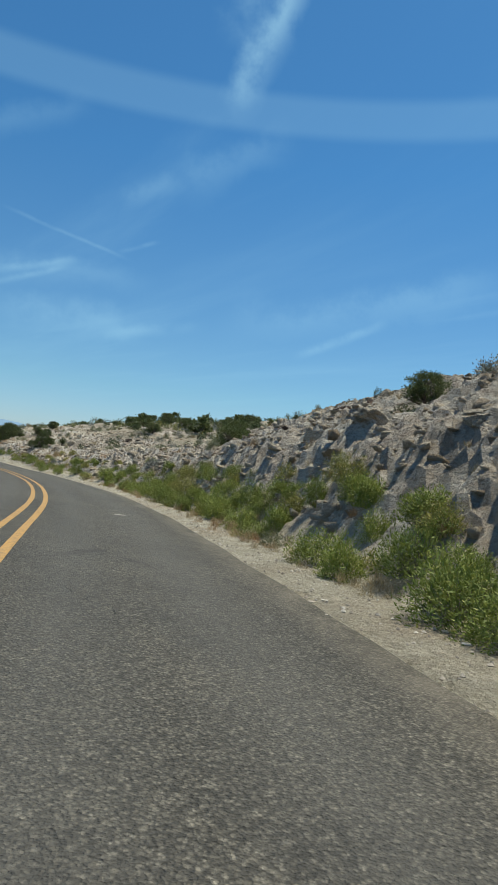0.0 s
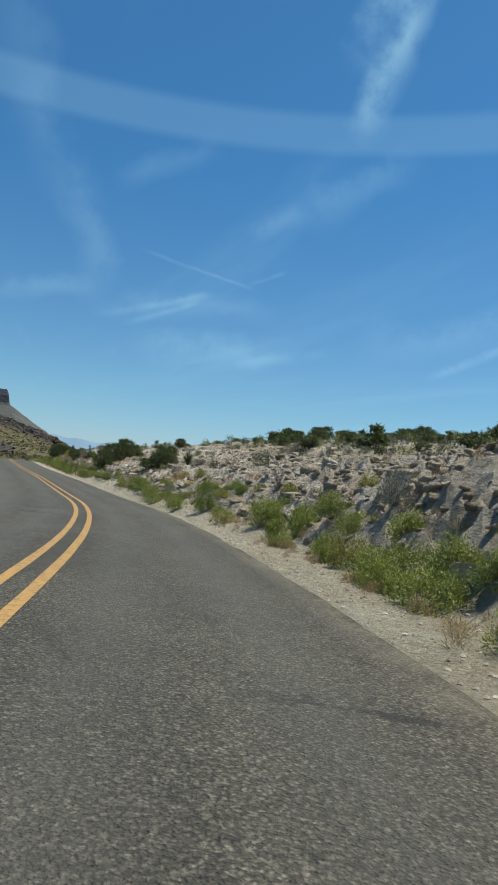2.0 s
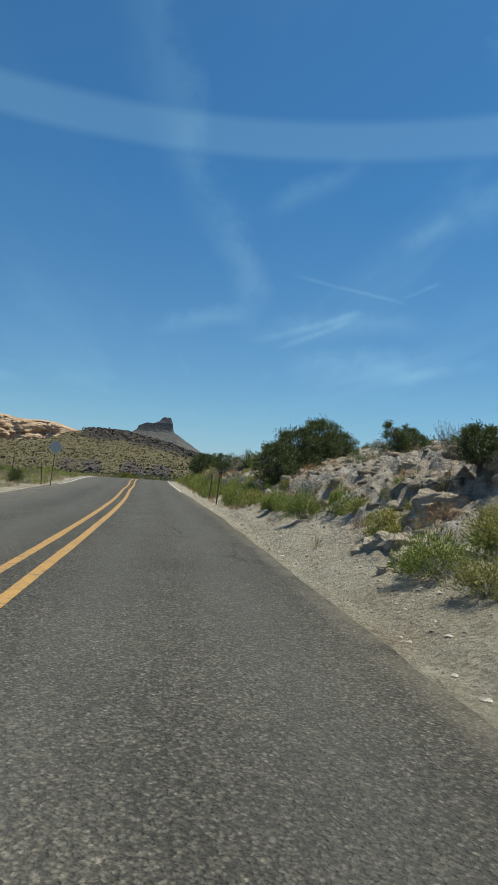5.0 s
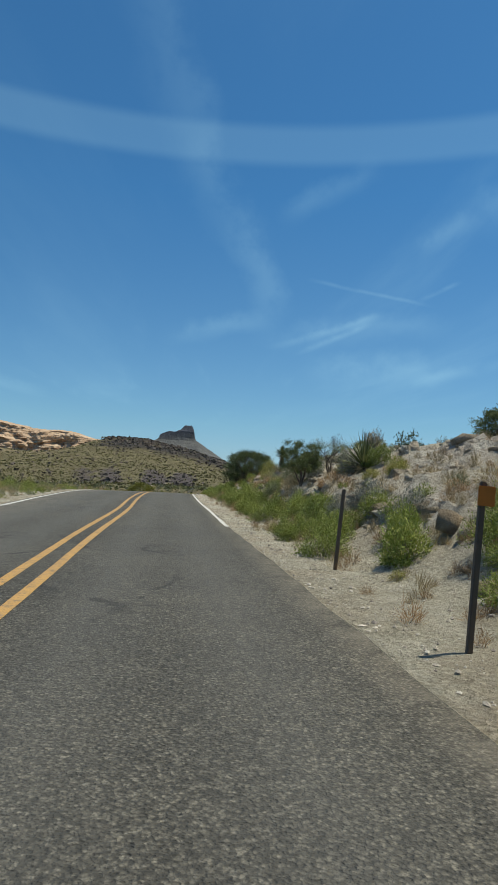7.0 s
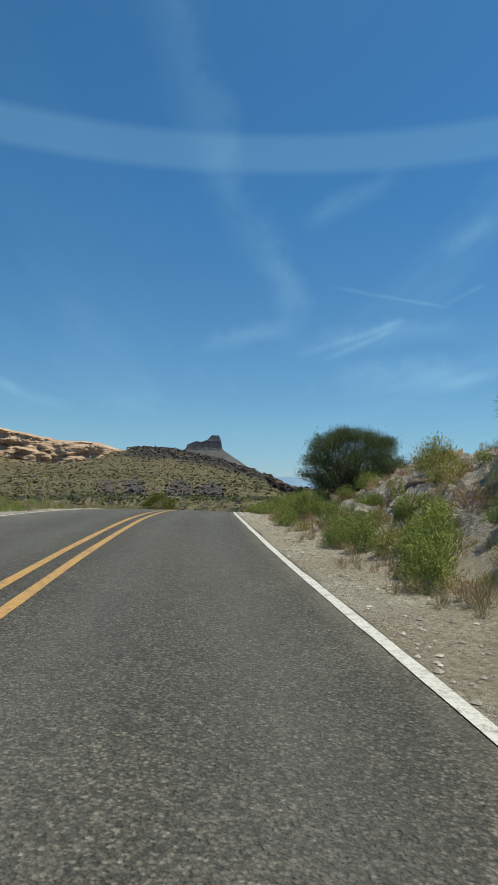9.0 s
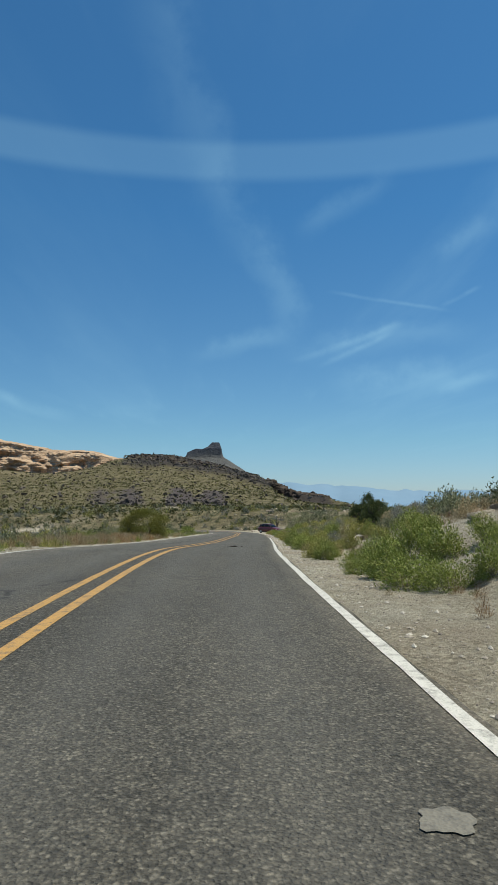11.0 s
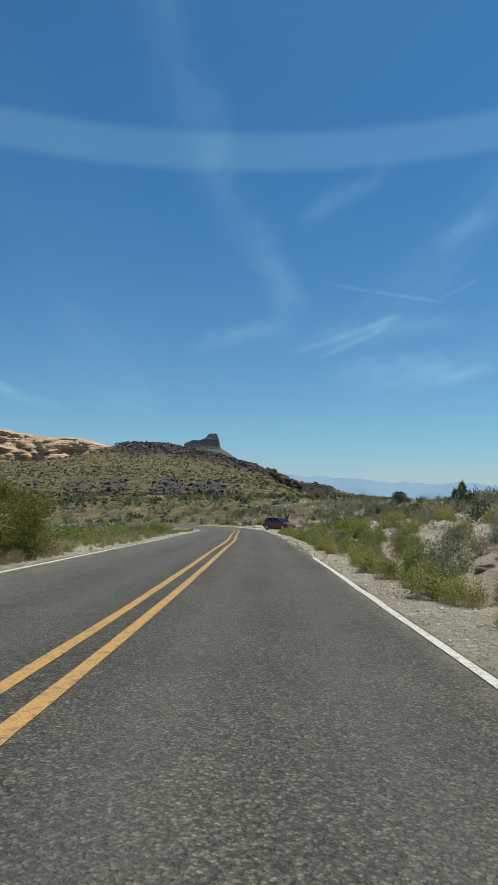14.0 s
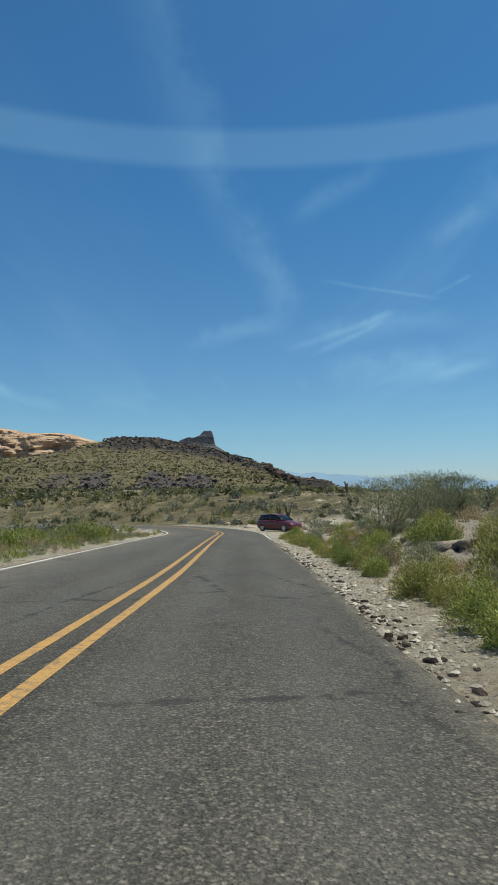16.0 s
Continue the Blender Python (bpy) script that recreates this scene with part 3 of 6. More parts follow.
def ribbon(name, offsets, lift, mat, i0=0, i1=None, ragged=None, skirt=0.0, parent=None, attrs=None, group=None):
    """A strip along the road between two offsets from the yellow line."""
    A, N = AXIS[i0:i1], AXIS_N[i0:i1]
    m = len(A)
    cols = []
    for c, off in enumerate(offsets):
        o = np.full(m, float(off))
        if off > RIGHT - 0.5 and mat is M_ASPHALT:
            o += np.interp(A[:, 1], EDGE_Y, EDGE_W) - RIGHT
        if ragged is not None:
            s = np.arange(i0, i0 + m) * 0.5
            o += ragged[c] * ((fbm(s / 1.7 + 5 * c, s * 0 + c + off * 3, 4) - 0.5) * 2)
        z = A[:, 2] + (lift[c] if isinstance(lift, (list, tuple)) else lift) - 0.012 * abs(off)
        cols.append(np.stack([A[:, 0] + N[:, 0] * o, A[:, 1] + N[:, 1] * o, z], -1))
    V = np.stack(cols, 1).reshape(-1, 3)
    F = grid_faces(m, len(offsets))[:, ::-1]
    at = {k: np.tile(v, m) for k, v in (attrs or {}).items()}
    ob = mesh_object(name, V, F, mat, True, at)
    if parent:
        ob.parent = parent
    return ob


def build_road():
    offs = [-LEFT, -LEFT, -4.2, -2.7, -1.9, -1.1, -0.5, 0, 0.4, 0.9, 1.6, 2.3, 3.0, RIGHT, RIGHT]
    lift = [-0.4, 0, 0.0, 0, 0, 0, 0, 0, 0, 0, 0, 0, 0, -0.01, -0.4]
    wear = [0, 0, 0.2, 1, 0.3, 1, 0.3, 0, 0.2, 0.9, 0.25, 0.9, 0.2, 0, 0]
    dust = [1, 1, 0.3, 0, 0, 0, 0, 0, 0, 0, 0, 0, 0, 0.35, 0.8]
    rag = [0.10, 0.10, 0.05] + [0] * 9 + [0.03, 0.075, 0.075]
    road = ribbon("road", offs, lift, M_ASPHALT, ragged=rag, attrs={"wear": wear, "dust": dust})
    tagged(road, "two-lane road of worn grey chip-seal asphalt with ragged edges", "road", kind="structure")
    ys = AXIS[:, 1]
    bend = int(np.argmin(np.abs(ys - 262)))
    for off in (-0.33, 0.08):
        ln = ribbon("yellow_line", [off, off + 0.14], 0.006, M_YELLOW, 0, len(AXIS) - 40, ragged=[0.012, 0.012], parent=road)
        tagged(ln, "worn yellow painted no-passing line")
    k = lambda y: int(np.argmin(np.abs(ys - y)))
    for off, a, b in ((3.36, k(104), k(186)), (-4.52, k(104), k(264)), (3.36, k(224), len(AXIS) - 30)):
        ln = ribbon("edge_line", [off - (0.06 if off > 0 else 0.085), off + (0.06 if off > 0 else 0.085)], -0.001 if off > 0 else 0.006, M_WHITE, a, b, ragged=[0.02, 0.03], parent=road)
        tagged(ln, "worn white painted edge line")
    return road


road = build_road()


def build_cliff():
    """The sandstone wall on the hill's western shoulder: ledges, scallops and a rounded brow."""
    nx, nz = 420, 64
    xs = np.linspace(-420, -72, nx)
    ry, rz = np.interp(xs, RIDGE[:, 0], RIDGE[:, 1]), np.interp(xs, RIDGE[:, 0], RIDGE[:, 2])
    fade = smooth(-xs, 72, 104)
    top = rz + 1.5 * fade + 3.0 * (fbm(xs / 22 + 4, xs * 0, 3) - 0.5) - 5 * (1 - fade)
    bottom = np.minimum((rz + 5.5) * 0.60 - 13, top - 2)
    bay = fbm(xs / 26 + 3, xs * 0, 4) - 0.5
    brow = top + 2.0 * (fbm(xs / 9 + 2, xs * 0 + 4, 3) - 0.5)

    def face(g):
        """How far back the wall stands at the share g of its height."""
        z = bottom + (brow - bottom) * g
        lump = fbm(xs / 9 + 11, z / 5, 4) - 0.5
        alcove = smooth(fbm(xs / 18 + 31, z / 11 + 5, 3), 0.52, 0.62) * (1 - smooth(np.full(nx, g), 0.6, 0.75))
        ledge = smooth(np.full(nx, g) + 0.2 * (fbm(xs / 30, xs * 0 + 2, 3) - 0.5), 0.60, 0.66)
        strat = fbm(z / 1.8, xs / 90, 3) - 0.5
        return ry - 54 + 14 * g + 30 * bay + 13 * lump + 5 * alcove + 5 * ledge + 3.5 * strat + 14 * (1 - fade), z

    rows = []
    for k in range(nz):
        f = k / (nz - 1)
        y, z = face(min(f / 0.8, 1.0))
        g = max(f - 0.8, 0) / 0.2
        rows.append(np.stack([xs, y + 55 * g, z + 3.0 * smooth(np.full(nx, g), 0, 0.3) + 1.6 * g * (fbm(xs / 12, xs * 0 + g * 5, 3) - 0.5) - 3 * g], -1))
    V = np.stack(rows, 1).reshape(-1, 3)
    m = Mat("sandstone", 0.95, 0.1)
    c = m.ramp(m.noise(0.16, 6, 0.68, stretch=(0.35, 0.35, 3.2)), (0.28, (0.24, 0.15, 0.095)), (0.45, (0.44, 0.305, 0.205)), (0.62, (0.56, 0.42, 0.30)), (0.85, (0.64, 0.52, 0.40)))
    c = m.mix(m.ramp(m.noise(0.09, 5, 0.7, stretch=(1, 1, 0.4)), (0.48, 0), (0.7, 0.6)), c, (0.28, 0.175, 0.115))
    m.colour(c).bump(m.noise(0.6, 6, 0.7, stretch=(0.6, 0.6, 2.5)), 0.9, 1.2)
    ob = mesh_object("sandstone_cliff", V, grid_faces(nx, nz), m.m, False)
    return tagged(ob, "tan layered sandstone cliff on the hill's shoulder", "cliff", kind="structure")


build_cliff()


def build_mesa():
    n = 150
    g = np.linspace(-1, 1, n)
    U, V = np.meshgrid(g * 620, g * 620, indexing="ij")
    # cap seen from the south: a long block with a taller knob on its east end
    wob = 0.14 * (fbm(U / 75 + 8, V / 75, 4) - 0.5)
    cap = 1 - smooth(np.maximum(np.abs(U + 66) / 102, np.abs(V) / 130) + wob, 0.90, 1.03)
    knob = smooth(U, -62, -18) * (1 - smooth(U, 14, 32)) * (1 - smooth(np.abs(V) + 60 * wob, 50, 70))
    r = np.hypot(np.maximum(np.abs(U + 66) - 98, 0), np.maximum(np.abs(V) - 120, 0))
    talus = 292 - 0.68 * r + 0.00016 * r * r + 20 * (fbm(U / 40, V / 40, 4) - 0.5) * np.clip(0.25 + r / 120, 0, 1)
    top = 338 + 10 * fbm(U / 45, V / 45, 3) - 20 * smooth(-U, 100, 160) - 10 * smooth(-U, 45, 80) + 34 * knob * (0.9 + 0.2 * fbm(U / 30, V / 30, 3))
    Z = np.where(cap > 0.02, np.maximum(talus, talus * (1 - cap) + top * cap), np.maximum(talus, -60))
    at = dict(cliff=np.clip(cap * 1.4, 0, 1).ravel())
    m = Mat("haze_tinted_mesa_rock", 0.95, 0.1)
    talc = m.ramp(m.noise(0.012, 5, 0.65), (0.3, (0.080, 0.082, 0.086)), (0.7, (0.135, 0.132, 0.128)))
    # the cap's blue-grey has the haze of distance mixed into its colour
    cliffc = m.ramp(m.noise(0.02, 5, 0.65, stretch=(1, 1, 0.35)), (0.3, (0.040, 0.046, 0.062)), (0.7, (0.080, 0.084, 0.102)))
    m.colour(m.mix(m.attr("cliff"), talc, cliffc)).bump(m.noise(0.05, 5, 0.7), 0.8, 12)
    ob = mesh_object("mesa", np.stack([U + 5, V + 4000, Z], -1).reshape(-1, 3), grid_faces(n, n), m.m, False, at)
    return tagged(ob, "distant grey mesa with a haze-blue sheer cap and scree skirts", "mesa", kind="structure")


build_mesa()


def build_far_range():
    n = 260
    a = np.linspace(-1.2, 1.4, n)
    rows = []
    R = 4700
    top = 40 + 150 * (fbm(a * 7 + 2, a * 0, 5) - 0.25)
    top = np.interp(a, [-1.2, -0.3, 0.04, 0.10, 0.17, 0.30, 0.5, 1.4], [60, 90, 165, 180, 135, 105, 80, 60]) + 85 * (fbm(a * 30 + 2, a * 0, 6, 0.65) - 0.5)
    for k, f in enumerate((1.0, 0.72, 0.4, 0.0, -0.6)):
        rr = R - 160 * k * (1 + 0.15 * np.sin(a * 60))
        rows.append(np.stack([np.sin(a) * rr, np.cos(a) * rr, top * f + 18 * (fbm(a * 40 + k, a * 0 + k, 3) - 0.5) * (0 if k == 0 else 1)], -1))
    V = np.stack(rows, 1).reshape(-1, 3)
    m = Mat("hazy_mountain_rock", 1.0, 0.0)
    # distance haze is painted into the base colour as this pale blue
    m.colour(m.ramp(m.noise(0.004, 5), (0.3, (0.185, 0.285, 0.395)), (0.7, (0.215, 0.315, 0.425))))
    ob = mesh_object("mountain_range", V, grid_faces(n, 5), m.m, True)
    return tagged(ob, "far mountain range on the horizon, haze blue in its colour", "mountains", kind="structure")


build_far_range()

# ---------------------------------------------------------------- plants and stones
M_GREEN = make_leaf("fresh_green_leaf", (0.125, 0.165, 0.036), (0.27, 0.315, 0.075), (0.42, 0.41, 0.15), 0.22)
M_WILLOW = make_leaf("olive_yellow_leaf", (0.12, 0.125, 0.026), (0.24, 0.235, 0.05), (0.36, 0.31, 0.075), 0.35)
M_YGREEN = make_leaf("yellow_green_leaf", (0.17, 0.175, 0.045), (0.345, 0.33, 0.10), (0.52, 0.45, 0.17), 0.22)
M_SAGE = make_leaf("grey_green_leaf", (0.13, 0.142, 0.082), (0.25, 0.262, 0.16), (0.36, 0.355, 0.24), 0.3)
M_GREY = make_leaf("silver_grey_leaf", (0.15, 0.155, 0.145), (0.26, 0.265, 0.25), (0.35, 0.345, 0.33), 0.2)
M_OLIVE = make_leaf("dark_olive_leaf", (0.038, 0.05, 0.022), (0.085, 0.105, 0.045), (0.13, 0.15, 0.065), 0.2)
M_JUNIPER = make_leaf("juniper_leaf", (0.050, 0.068, 0.026), (0.125, 0.155, 0.060), (0.20, 0.22, 0.095), 0.25)
M_DRY = make_leaf("dry_straw", (0.26, 0.20, 0.12), (0.44, 0.35, 0.22), (0.54, 0.46, 0.32), 0.25)
M_RUST = make_leaf("rusty_dry_leaf", (0.26, 0.155, 0.085), (0.42, 0.275, 0.16), (0.52, 0.37, 0.22), 0.25)
M_YUCCA = make_leaf("yucca_blade", (0.075, 0.095, 0.045), (0.16, 0.18, 0.085), (0.25, 0.25, 0.13), 0.15)
M_STRAWSKIRT = make_leaf("dead_yucca_blade", (0.11, 0.085, 0.055), (0.22, 0.17, 0.11), (0.28, 0.23, 0.16), 0.1)
M_TWIG = make_bark("grey_twig", (0.11, 0.095, 0.08), (0.23, 0.205, 0.18))
M_BARK = make_bark("shaggy_bark", (0.075, 0.06, 0.05), (0.17, 0.14, 0.115))


def leaves(rng, centres, dirs, length, width, spread, droop=0.0):
    """Small pointed leaves at the centres, along dirs; verts and faces of one mesh."""
    n = len(centres)
    d = dirs + spread * rng.normal(size=(n, 3))
    d[:, 2] -= droop
    d /= np.linalg.norm(d, axis=1)[:, None] + 1e-9
    side = np.cross(d, dirs / (np.linalg.norm(dirs, axis=1)[:, None] + 1e-9) + 0.4 * rng.normal(size=(n, 3)))
    side /= np.linalg.norm(side, axis=1)[:, None] + 1e-9
    L = (length * rng.uniform(0.6, 1.35, n))[:, None]
    w = (width * rng.uniform(0.7, 1.3, n))[:, None]
    a, t = centres - d * L * 0.5, centres + d * L * 0.5
    V = np.stack([a + side * w * 0.5, a - side * w * 0.5, t], 1).reshape(-1, 3)
    return V, np.arange(3 * n).reshape(-1, 3)


def tube(points, radii, sides=4):
    """A tapered limb along the points."""
    p, r = np.asarray(points, float), np.asarray(radii, float)
    t = np.gradient(p, axis=0)
    t /= np.linalg.norm(t, axis=1)[:, None] + 1e-9
    ref = np.where(np.abs(t[:, 2:3]) > 0.9, [[1.0, 0, 0]], [[0, 0, 1.0]])
    a = np.cross(t, ref)
    a /= np.linalg.norm(a, axis=1)[:, None] + 1e-9
    b = np.cross(t, a)
    ang = np.arange(sides) * 2 * np.pi / sides
    V = (p[:, None] + r[:, None, None] * (np.cos(ang)[None, :, None] * a[:, None] + np.sin(ang)[None, :, None] * b[:, None])).reshape(-1, 3)
    F = []
    for i in range(len(p) - 1):
        for k in range(sides):
            k2 = (k + 1) % sides
            F += [(i * sides + k, i * sides + k2, (i + 1) * sides + k2), (i * sides + k, (i + 1) * sides + k2, (i + 1) * sides + k)]
    return V, np.array(F)


def joined(pieces):
    V, F, n = [], [], 0
    for v, f in pieces:
        V.append(v); F.append(np.asarray(f) + n); n += len(v)
    return np.vstack(V), np.vstack(F)


def as_mesh(name, pieces, mats, idx=None, shade=False):
    pieces = [p for p in pieces if len(p[0])]
    V, F = joined(pieces)
    me = bpy.data.meshes.new(name)
    me.from_pydata(V.tolist(), [], F.tolist())
    for m in mats:
        me.materials.append(m)
    if idx is not None:
        k = np.concatenate([np.full(len(f), i) for (v, f), i in zip(pieces, idx)])
        me.polygons.foreach_set("material_index", k.astype(np.int32))
    if shade:
        me.polygons.foreach_set("use_smooth", [True] * len(me.polygons))
    me.update()
    return me


def stems(rng, tips, r0, share=1.0):
    out = []
    for c in tips:
        if rng.random() > share:
            continue
        a = np.array([rng.normal() * 0.04, rng.normal() * 0.04, -0.05])
        m = a + (c - a) * 0.5 + rng.normal(size=3) * np.linalg.norm(c) * 0.08
        out.append(tube([a, m, c], [r0, r0 * 0.7, r0 * 0.25], 3))
    return out


def plant(name, parts, label, category, group=""):
    """An Empty with its meshes under it, set aside as a pattern to copy."""
    root = new(name)
    root.empty_display_size = 0.1
    for pname, me in parts:
        ob = new(pname, me)
        ob.parent = root
    return tagged(root, label, category, group)


def single(name, me, label, category, group=""):
    return tagged(new(name, me), label, category, group)


def blades(rng, n, length, width, lo, hi, centre=(0, 0, 0), sag=0.0, segs=2):
    """Stiff pointed blades in a rosette; elevation between lo and hi degrees."""
    th = rng.uniform(0, 2 * np.pi, n)
    el = np.radians(rng.uniform(lo, hi, n))
    L = length * rng.uniform(0.75, 1.1, n)
    d = np.stack([np.cos(th) * np.cos(el), np.sin(th) * np.cos(el), np.sin(el)], 1)
    s = np.stack([-np.sin(th), np.cos(th), 0 * th], 1)
    c = np.asarray(centre, float)
    a = c + d * 0.03
    m = c + d * (L * 0.45)[:, None]
    t = c + d * L[:, None]
    t[:, 2] -= sag * L
    nrm = np.cross(s, d)
    V = np.stack([a - s * width * 0.4, a + s * width * 0.4, m + s * width * 0.5 , m - nrm * width * 0.2, m - s * width * 0.5, t], 1).reshape(-1, 3)
    i = np.arange(n)[:, None] * 6
    F = np.vstack([i + [0, 1, 3, 3], i + [1, 2, 3, 3], i + [0, 3, 4, 4], i + [2, 5, 3, 3], i + [3, 5, 4, 4]])
    return V, F


def tri_clean(pieces):
    """Blade faces are triangles written as quads; make them proper."""
    V, F = joined(pieces)
    return V, [tuple(dict.fromkeys(f)) for f in F.tolist()]


def blade_mesh(name, pieces, mats, idx=None):
    V, F = tri_clean(pieces)
    me = bpy.data.meshes.new(name)
    me.from_pydata(V.tolist(), [], F)
    for m in mats:
        me.materials.append(m)
    if idx is not None:
        k = np.concatenate([np.full(len(f), i) for (v, f), i in zip(pieces, idx)])
        me.polygons.foreach_set("material_index", k.astype(np.int32))
    me.update()
    return me


def ground_z(x, y):
    return float(height(np.array([x]), np.array([y]))[0][0])


SCATTER = random.Random(11)


def put(pattern, x, y, scale=1.0, z=None, sink=0.04, turn=None, squash=1.0, lean=0.0):
    zz = (ground_z(x, y) if z is None else z) - sink
    e = Euler((radians(SCATTER.uniform(-lean, lean)), radians(SCATTER.uniform(-lean, lean)), SCATTER.uniform(0, 6.28) if turn is None else turn))
    return copy_thing(pattern, Matrix.LocRotScale((x, y, zz), e, (scale, scale, scale * squash)))


def put_many(pattern_list, rows, sink=0.04, lean=4):
    """rows of x, y, scale, squash; heights looked up together."""
    if not len(rows):
        return
    rows = np.asarray(rows, float)
    z = height(rows[:, 0], rows[:, 1])[0]
    for (x, y, s, q), zz in zip(rows, z):
        put(SCATTER.choice(pattern_list), x, y, s, zz, sink * s, None, q, lean)


def field(name, patterns, rows, label, category, sink=0.04, lean=4):
    """Many plants or stones, past counting, joined into one mesh of kind stuff."""
    rows = np.asarray(rows, float)
    z = height(rows[:, 0], rows[:, 1])[0]
    data = []
    for p in patterns:
        vs, fs, ms, n = [], [], [], 0
        for o in (p, *p.children_recursive):
            if o.type != "MESH":
                continue
            me = o.data
            v = np.empty(len(me.vertices) * 3); me.vertices.foreach_get("co", v)
            k = len(me.polygons[0].vertices)
            f = np.empty(len(me.polygons) * k, int); me.polygons.foreach_get("vertices", f)
            mi = np.empty(len(me.polygons), int); me.polygons.foreach_get("material_index", mi)
            vs.append(v.reshape(-1, 3)); fs.append(f.reshape(-1, k) + n); n += len(me.vertices)
            ms.append([me.materials[i] for i in mi])
        data.append((np.vstack(vs), np.vstack(fs), sum(ms, [])))
    mats = list(dict.fromkeys(m for d in data for m in d[2]))
    idx = [np.array([mats.index(m) for m in d[2]]) for d in data]
    rg = np.random.default_rng(len(rows))
    V, F, I, n = [], [], [], 0
    for (x, y, s, q), zz in zip(rows, z):
        k = rg.integers(len(patterns))
        e = Euler((radians(rg.uniform(-lean, lean)), radians(rg.uniform(-lean, lean)), rg.uniform(0, 6.28))).to_matrix()
        m = np.array(e) @ np.diag([s, s, s * q])
        V.append(data[k][0] @ m.T + [x, y, zz - sink * s]); F.append(data[k][1] + n); I.append(idx[k]); n += len(data[k][0])
    V, F, I = np.vstack(V), np.vstack(F), np.concatenate(I)
    me = bpy.data.meshes.new(name)
    k = F.shape[1]
    me.vertices.add(len(V)); me.vertices.foreach_set("co", V.ravel())
    me.loops.add(F.size); me.loops.foreach_set("vertex_index", F.ravel().astype(np.int32))
    me.polygons.add(len(F)); me.polygons.foreach_set("loop_start", (np.arange(len(F)) * k).astype(np.int32))
    for m in mats:
        me.materials.append(m)
    me.polygons.foreach_set("material_index", I.astype(np.int32))
    me.update(calc_edges=True)
    me.validate()
    return tagged(new(name, me), label, category, kind="stuff")


def retire(patterns):
    """The patterns themselves take the first free places out of the way: delete them."""
    for p in patterns:
        for o in [*p.children_recursive, p]:
            bpy.data.objects.remove(o)


AXIS_END = int(np.argmax(AXIS[:, 1] > 258))


def on_axis(y, d):
    """The place d metres to the right of the yellow line at the line's y."""
    i = int(np.clip(np.searchsorted(AXIS[:AXIS_END, 1], y), 1, AXIS_END - 1))
    f = min(max((y - AXIS[i - 1, 1]) / (AXIS[i, 1] - AXIS[i - 1, 1]), 0.0), 1.0)
    p, q = AXIS[i - 1] * (1 - f) + AXIS[i] * f, AXIS_N[i - 1] * (1 - f) + AXIS_N[i] * f
    return p[0] + q[0] * d, p[1] + q[1] * d


# ---- stones


def chunk_mesh(seed, flat=0.55, n=15):
    """An angular broken stone: the hull of a few scattered points."""
    rng = np.random.default_rng(seed)
    bm = bmesh.new()
    p = rng.uniform(-1, 1, (n, 3))
    p /= np.maximum(np.abs(p).max(1), 0.55)[:, None]
    for q in p * np.array([1.0, rng.uniform(0.6, 0.9), flat * rng.uniform(0.7, 1.2)]):
        bm.verts.new(q)
    got = bmesh.ops.convex_hull(bm, input=bm.verts[:])
    bmesh.ops.delete(bm, geom=[v for v in bm.verts if not v.link_faces], context="VERTS")
    me = bpy.data.meshes.new("rock")
    bm.to_mesh(me); bm.free()
    return me


def outcrop_mesh(seed, flat=0.62, cuts=5):
    """A broken weathered block: an angular hull, split by ridged fissures and pitted."""
    rng = np.random.default_rng(seed)
    bm = bmesh.new()
    p = rng.uniform(-1, 1, (20, 3))
    p /= np.maximum(np.abs(p).max(1), 0.6)[:, None]
    for q in p * np.array([1.0, rng.uniform(0.7, 0.95), flat]):
        bm.verts.new(q)
    bmesh.ops.convex_hull(bm, input=bm.verts[:])
    bmesh.ops.delete(bm, geom=[v for v in bm.verts if not v.link_faces], context="VERTS")
    bmesh.ops.subdivide_edges(bm, edges=bm.edges[:], cuts=cuts, use_grid_fill=True)
    bmesh.ops.triangulate(bm, faces=bm.faces[:])
    bm.normal_update()
    off = Vector(rng.normal(size=3) * 10)
    moved = []
    for v in bm.verts:
        q = Vector((v.co.x, v.co.y, v.co.z * 2.2)) + off
        r = 0.26 * (abs(noise.noise(q * 1.6)) - 0.25) + 0.20 * (abs(noise.noise(q * 3.7)) - 0.2) + 0.09 * noise.noise(q * 8.5)
        moved.append(v.co + v.normal * r)
    for v, c in zip(bm.verts, moved):
        v.co = c
    me = bpy.data.meshes.new("rock")
    bm.to_mesh(me); bm.free()
    return me


def rock_patterns(mat, seeds, label, make=chunk_mesh, **kw):
    out = []
    for s in seeds:
        me = make(s, **kw)
        me.materials.append(mat)
        out.append(single("rock", me, label, "rock", "stones on the slope"))
    return out


pale_rocks = rock_patterns(M_ROCK, range(8), "pale grey weathered ledge rock on the desert slope", outcrop_mesh, flat=0.55, cuts=2)
dark_rocks = rock_patterns(M_DARKROCK, range(20, 23), "dark brown-black boulder on the pale slope", outcrop_mesh, flat=0.85, cuts=2)
red_rocks = rock_patterns(M_REDROCK, range(30, 33), "reddish weathered boulder on the slope", outcrop_mesh, flat=0.7, cuts=2)
FIELD_ROCKS = rock_patterns(M_ROCK, range(50, 62), "pale grey broken rock", chunk_mesh, flat=0.6, n=11)
OUTCROPS = rock_patterns(M_ROCK, range(70, 75), "big pale grey fissured rock outcrop on the bank", outcrop_mesh)
slabs = rock_patterns(M_ROCK, range(40, 45), "flat pale rock slab jutting from the bank", outcrop_mesh, flat=0.30, cuts=3)


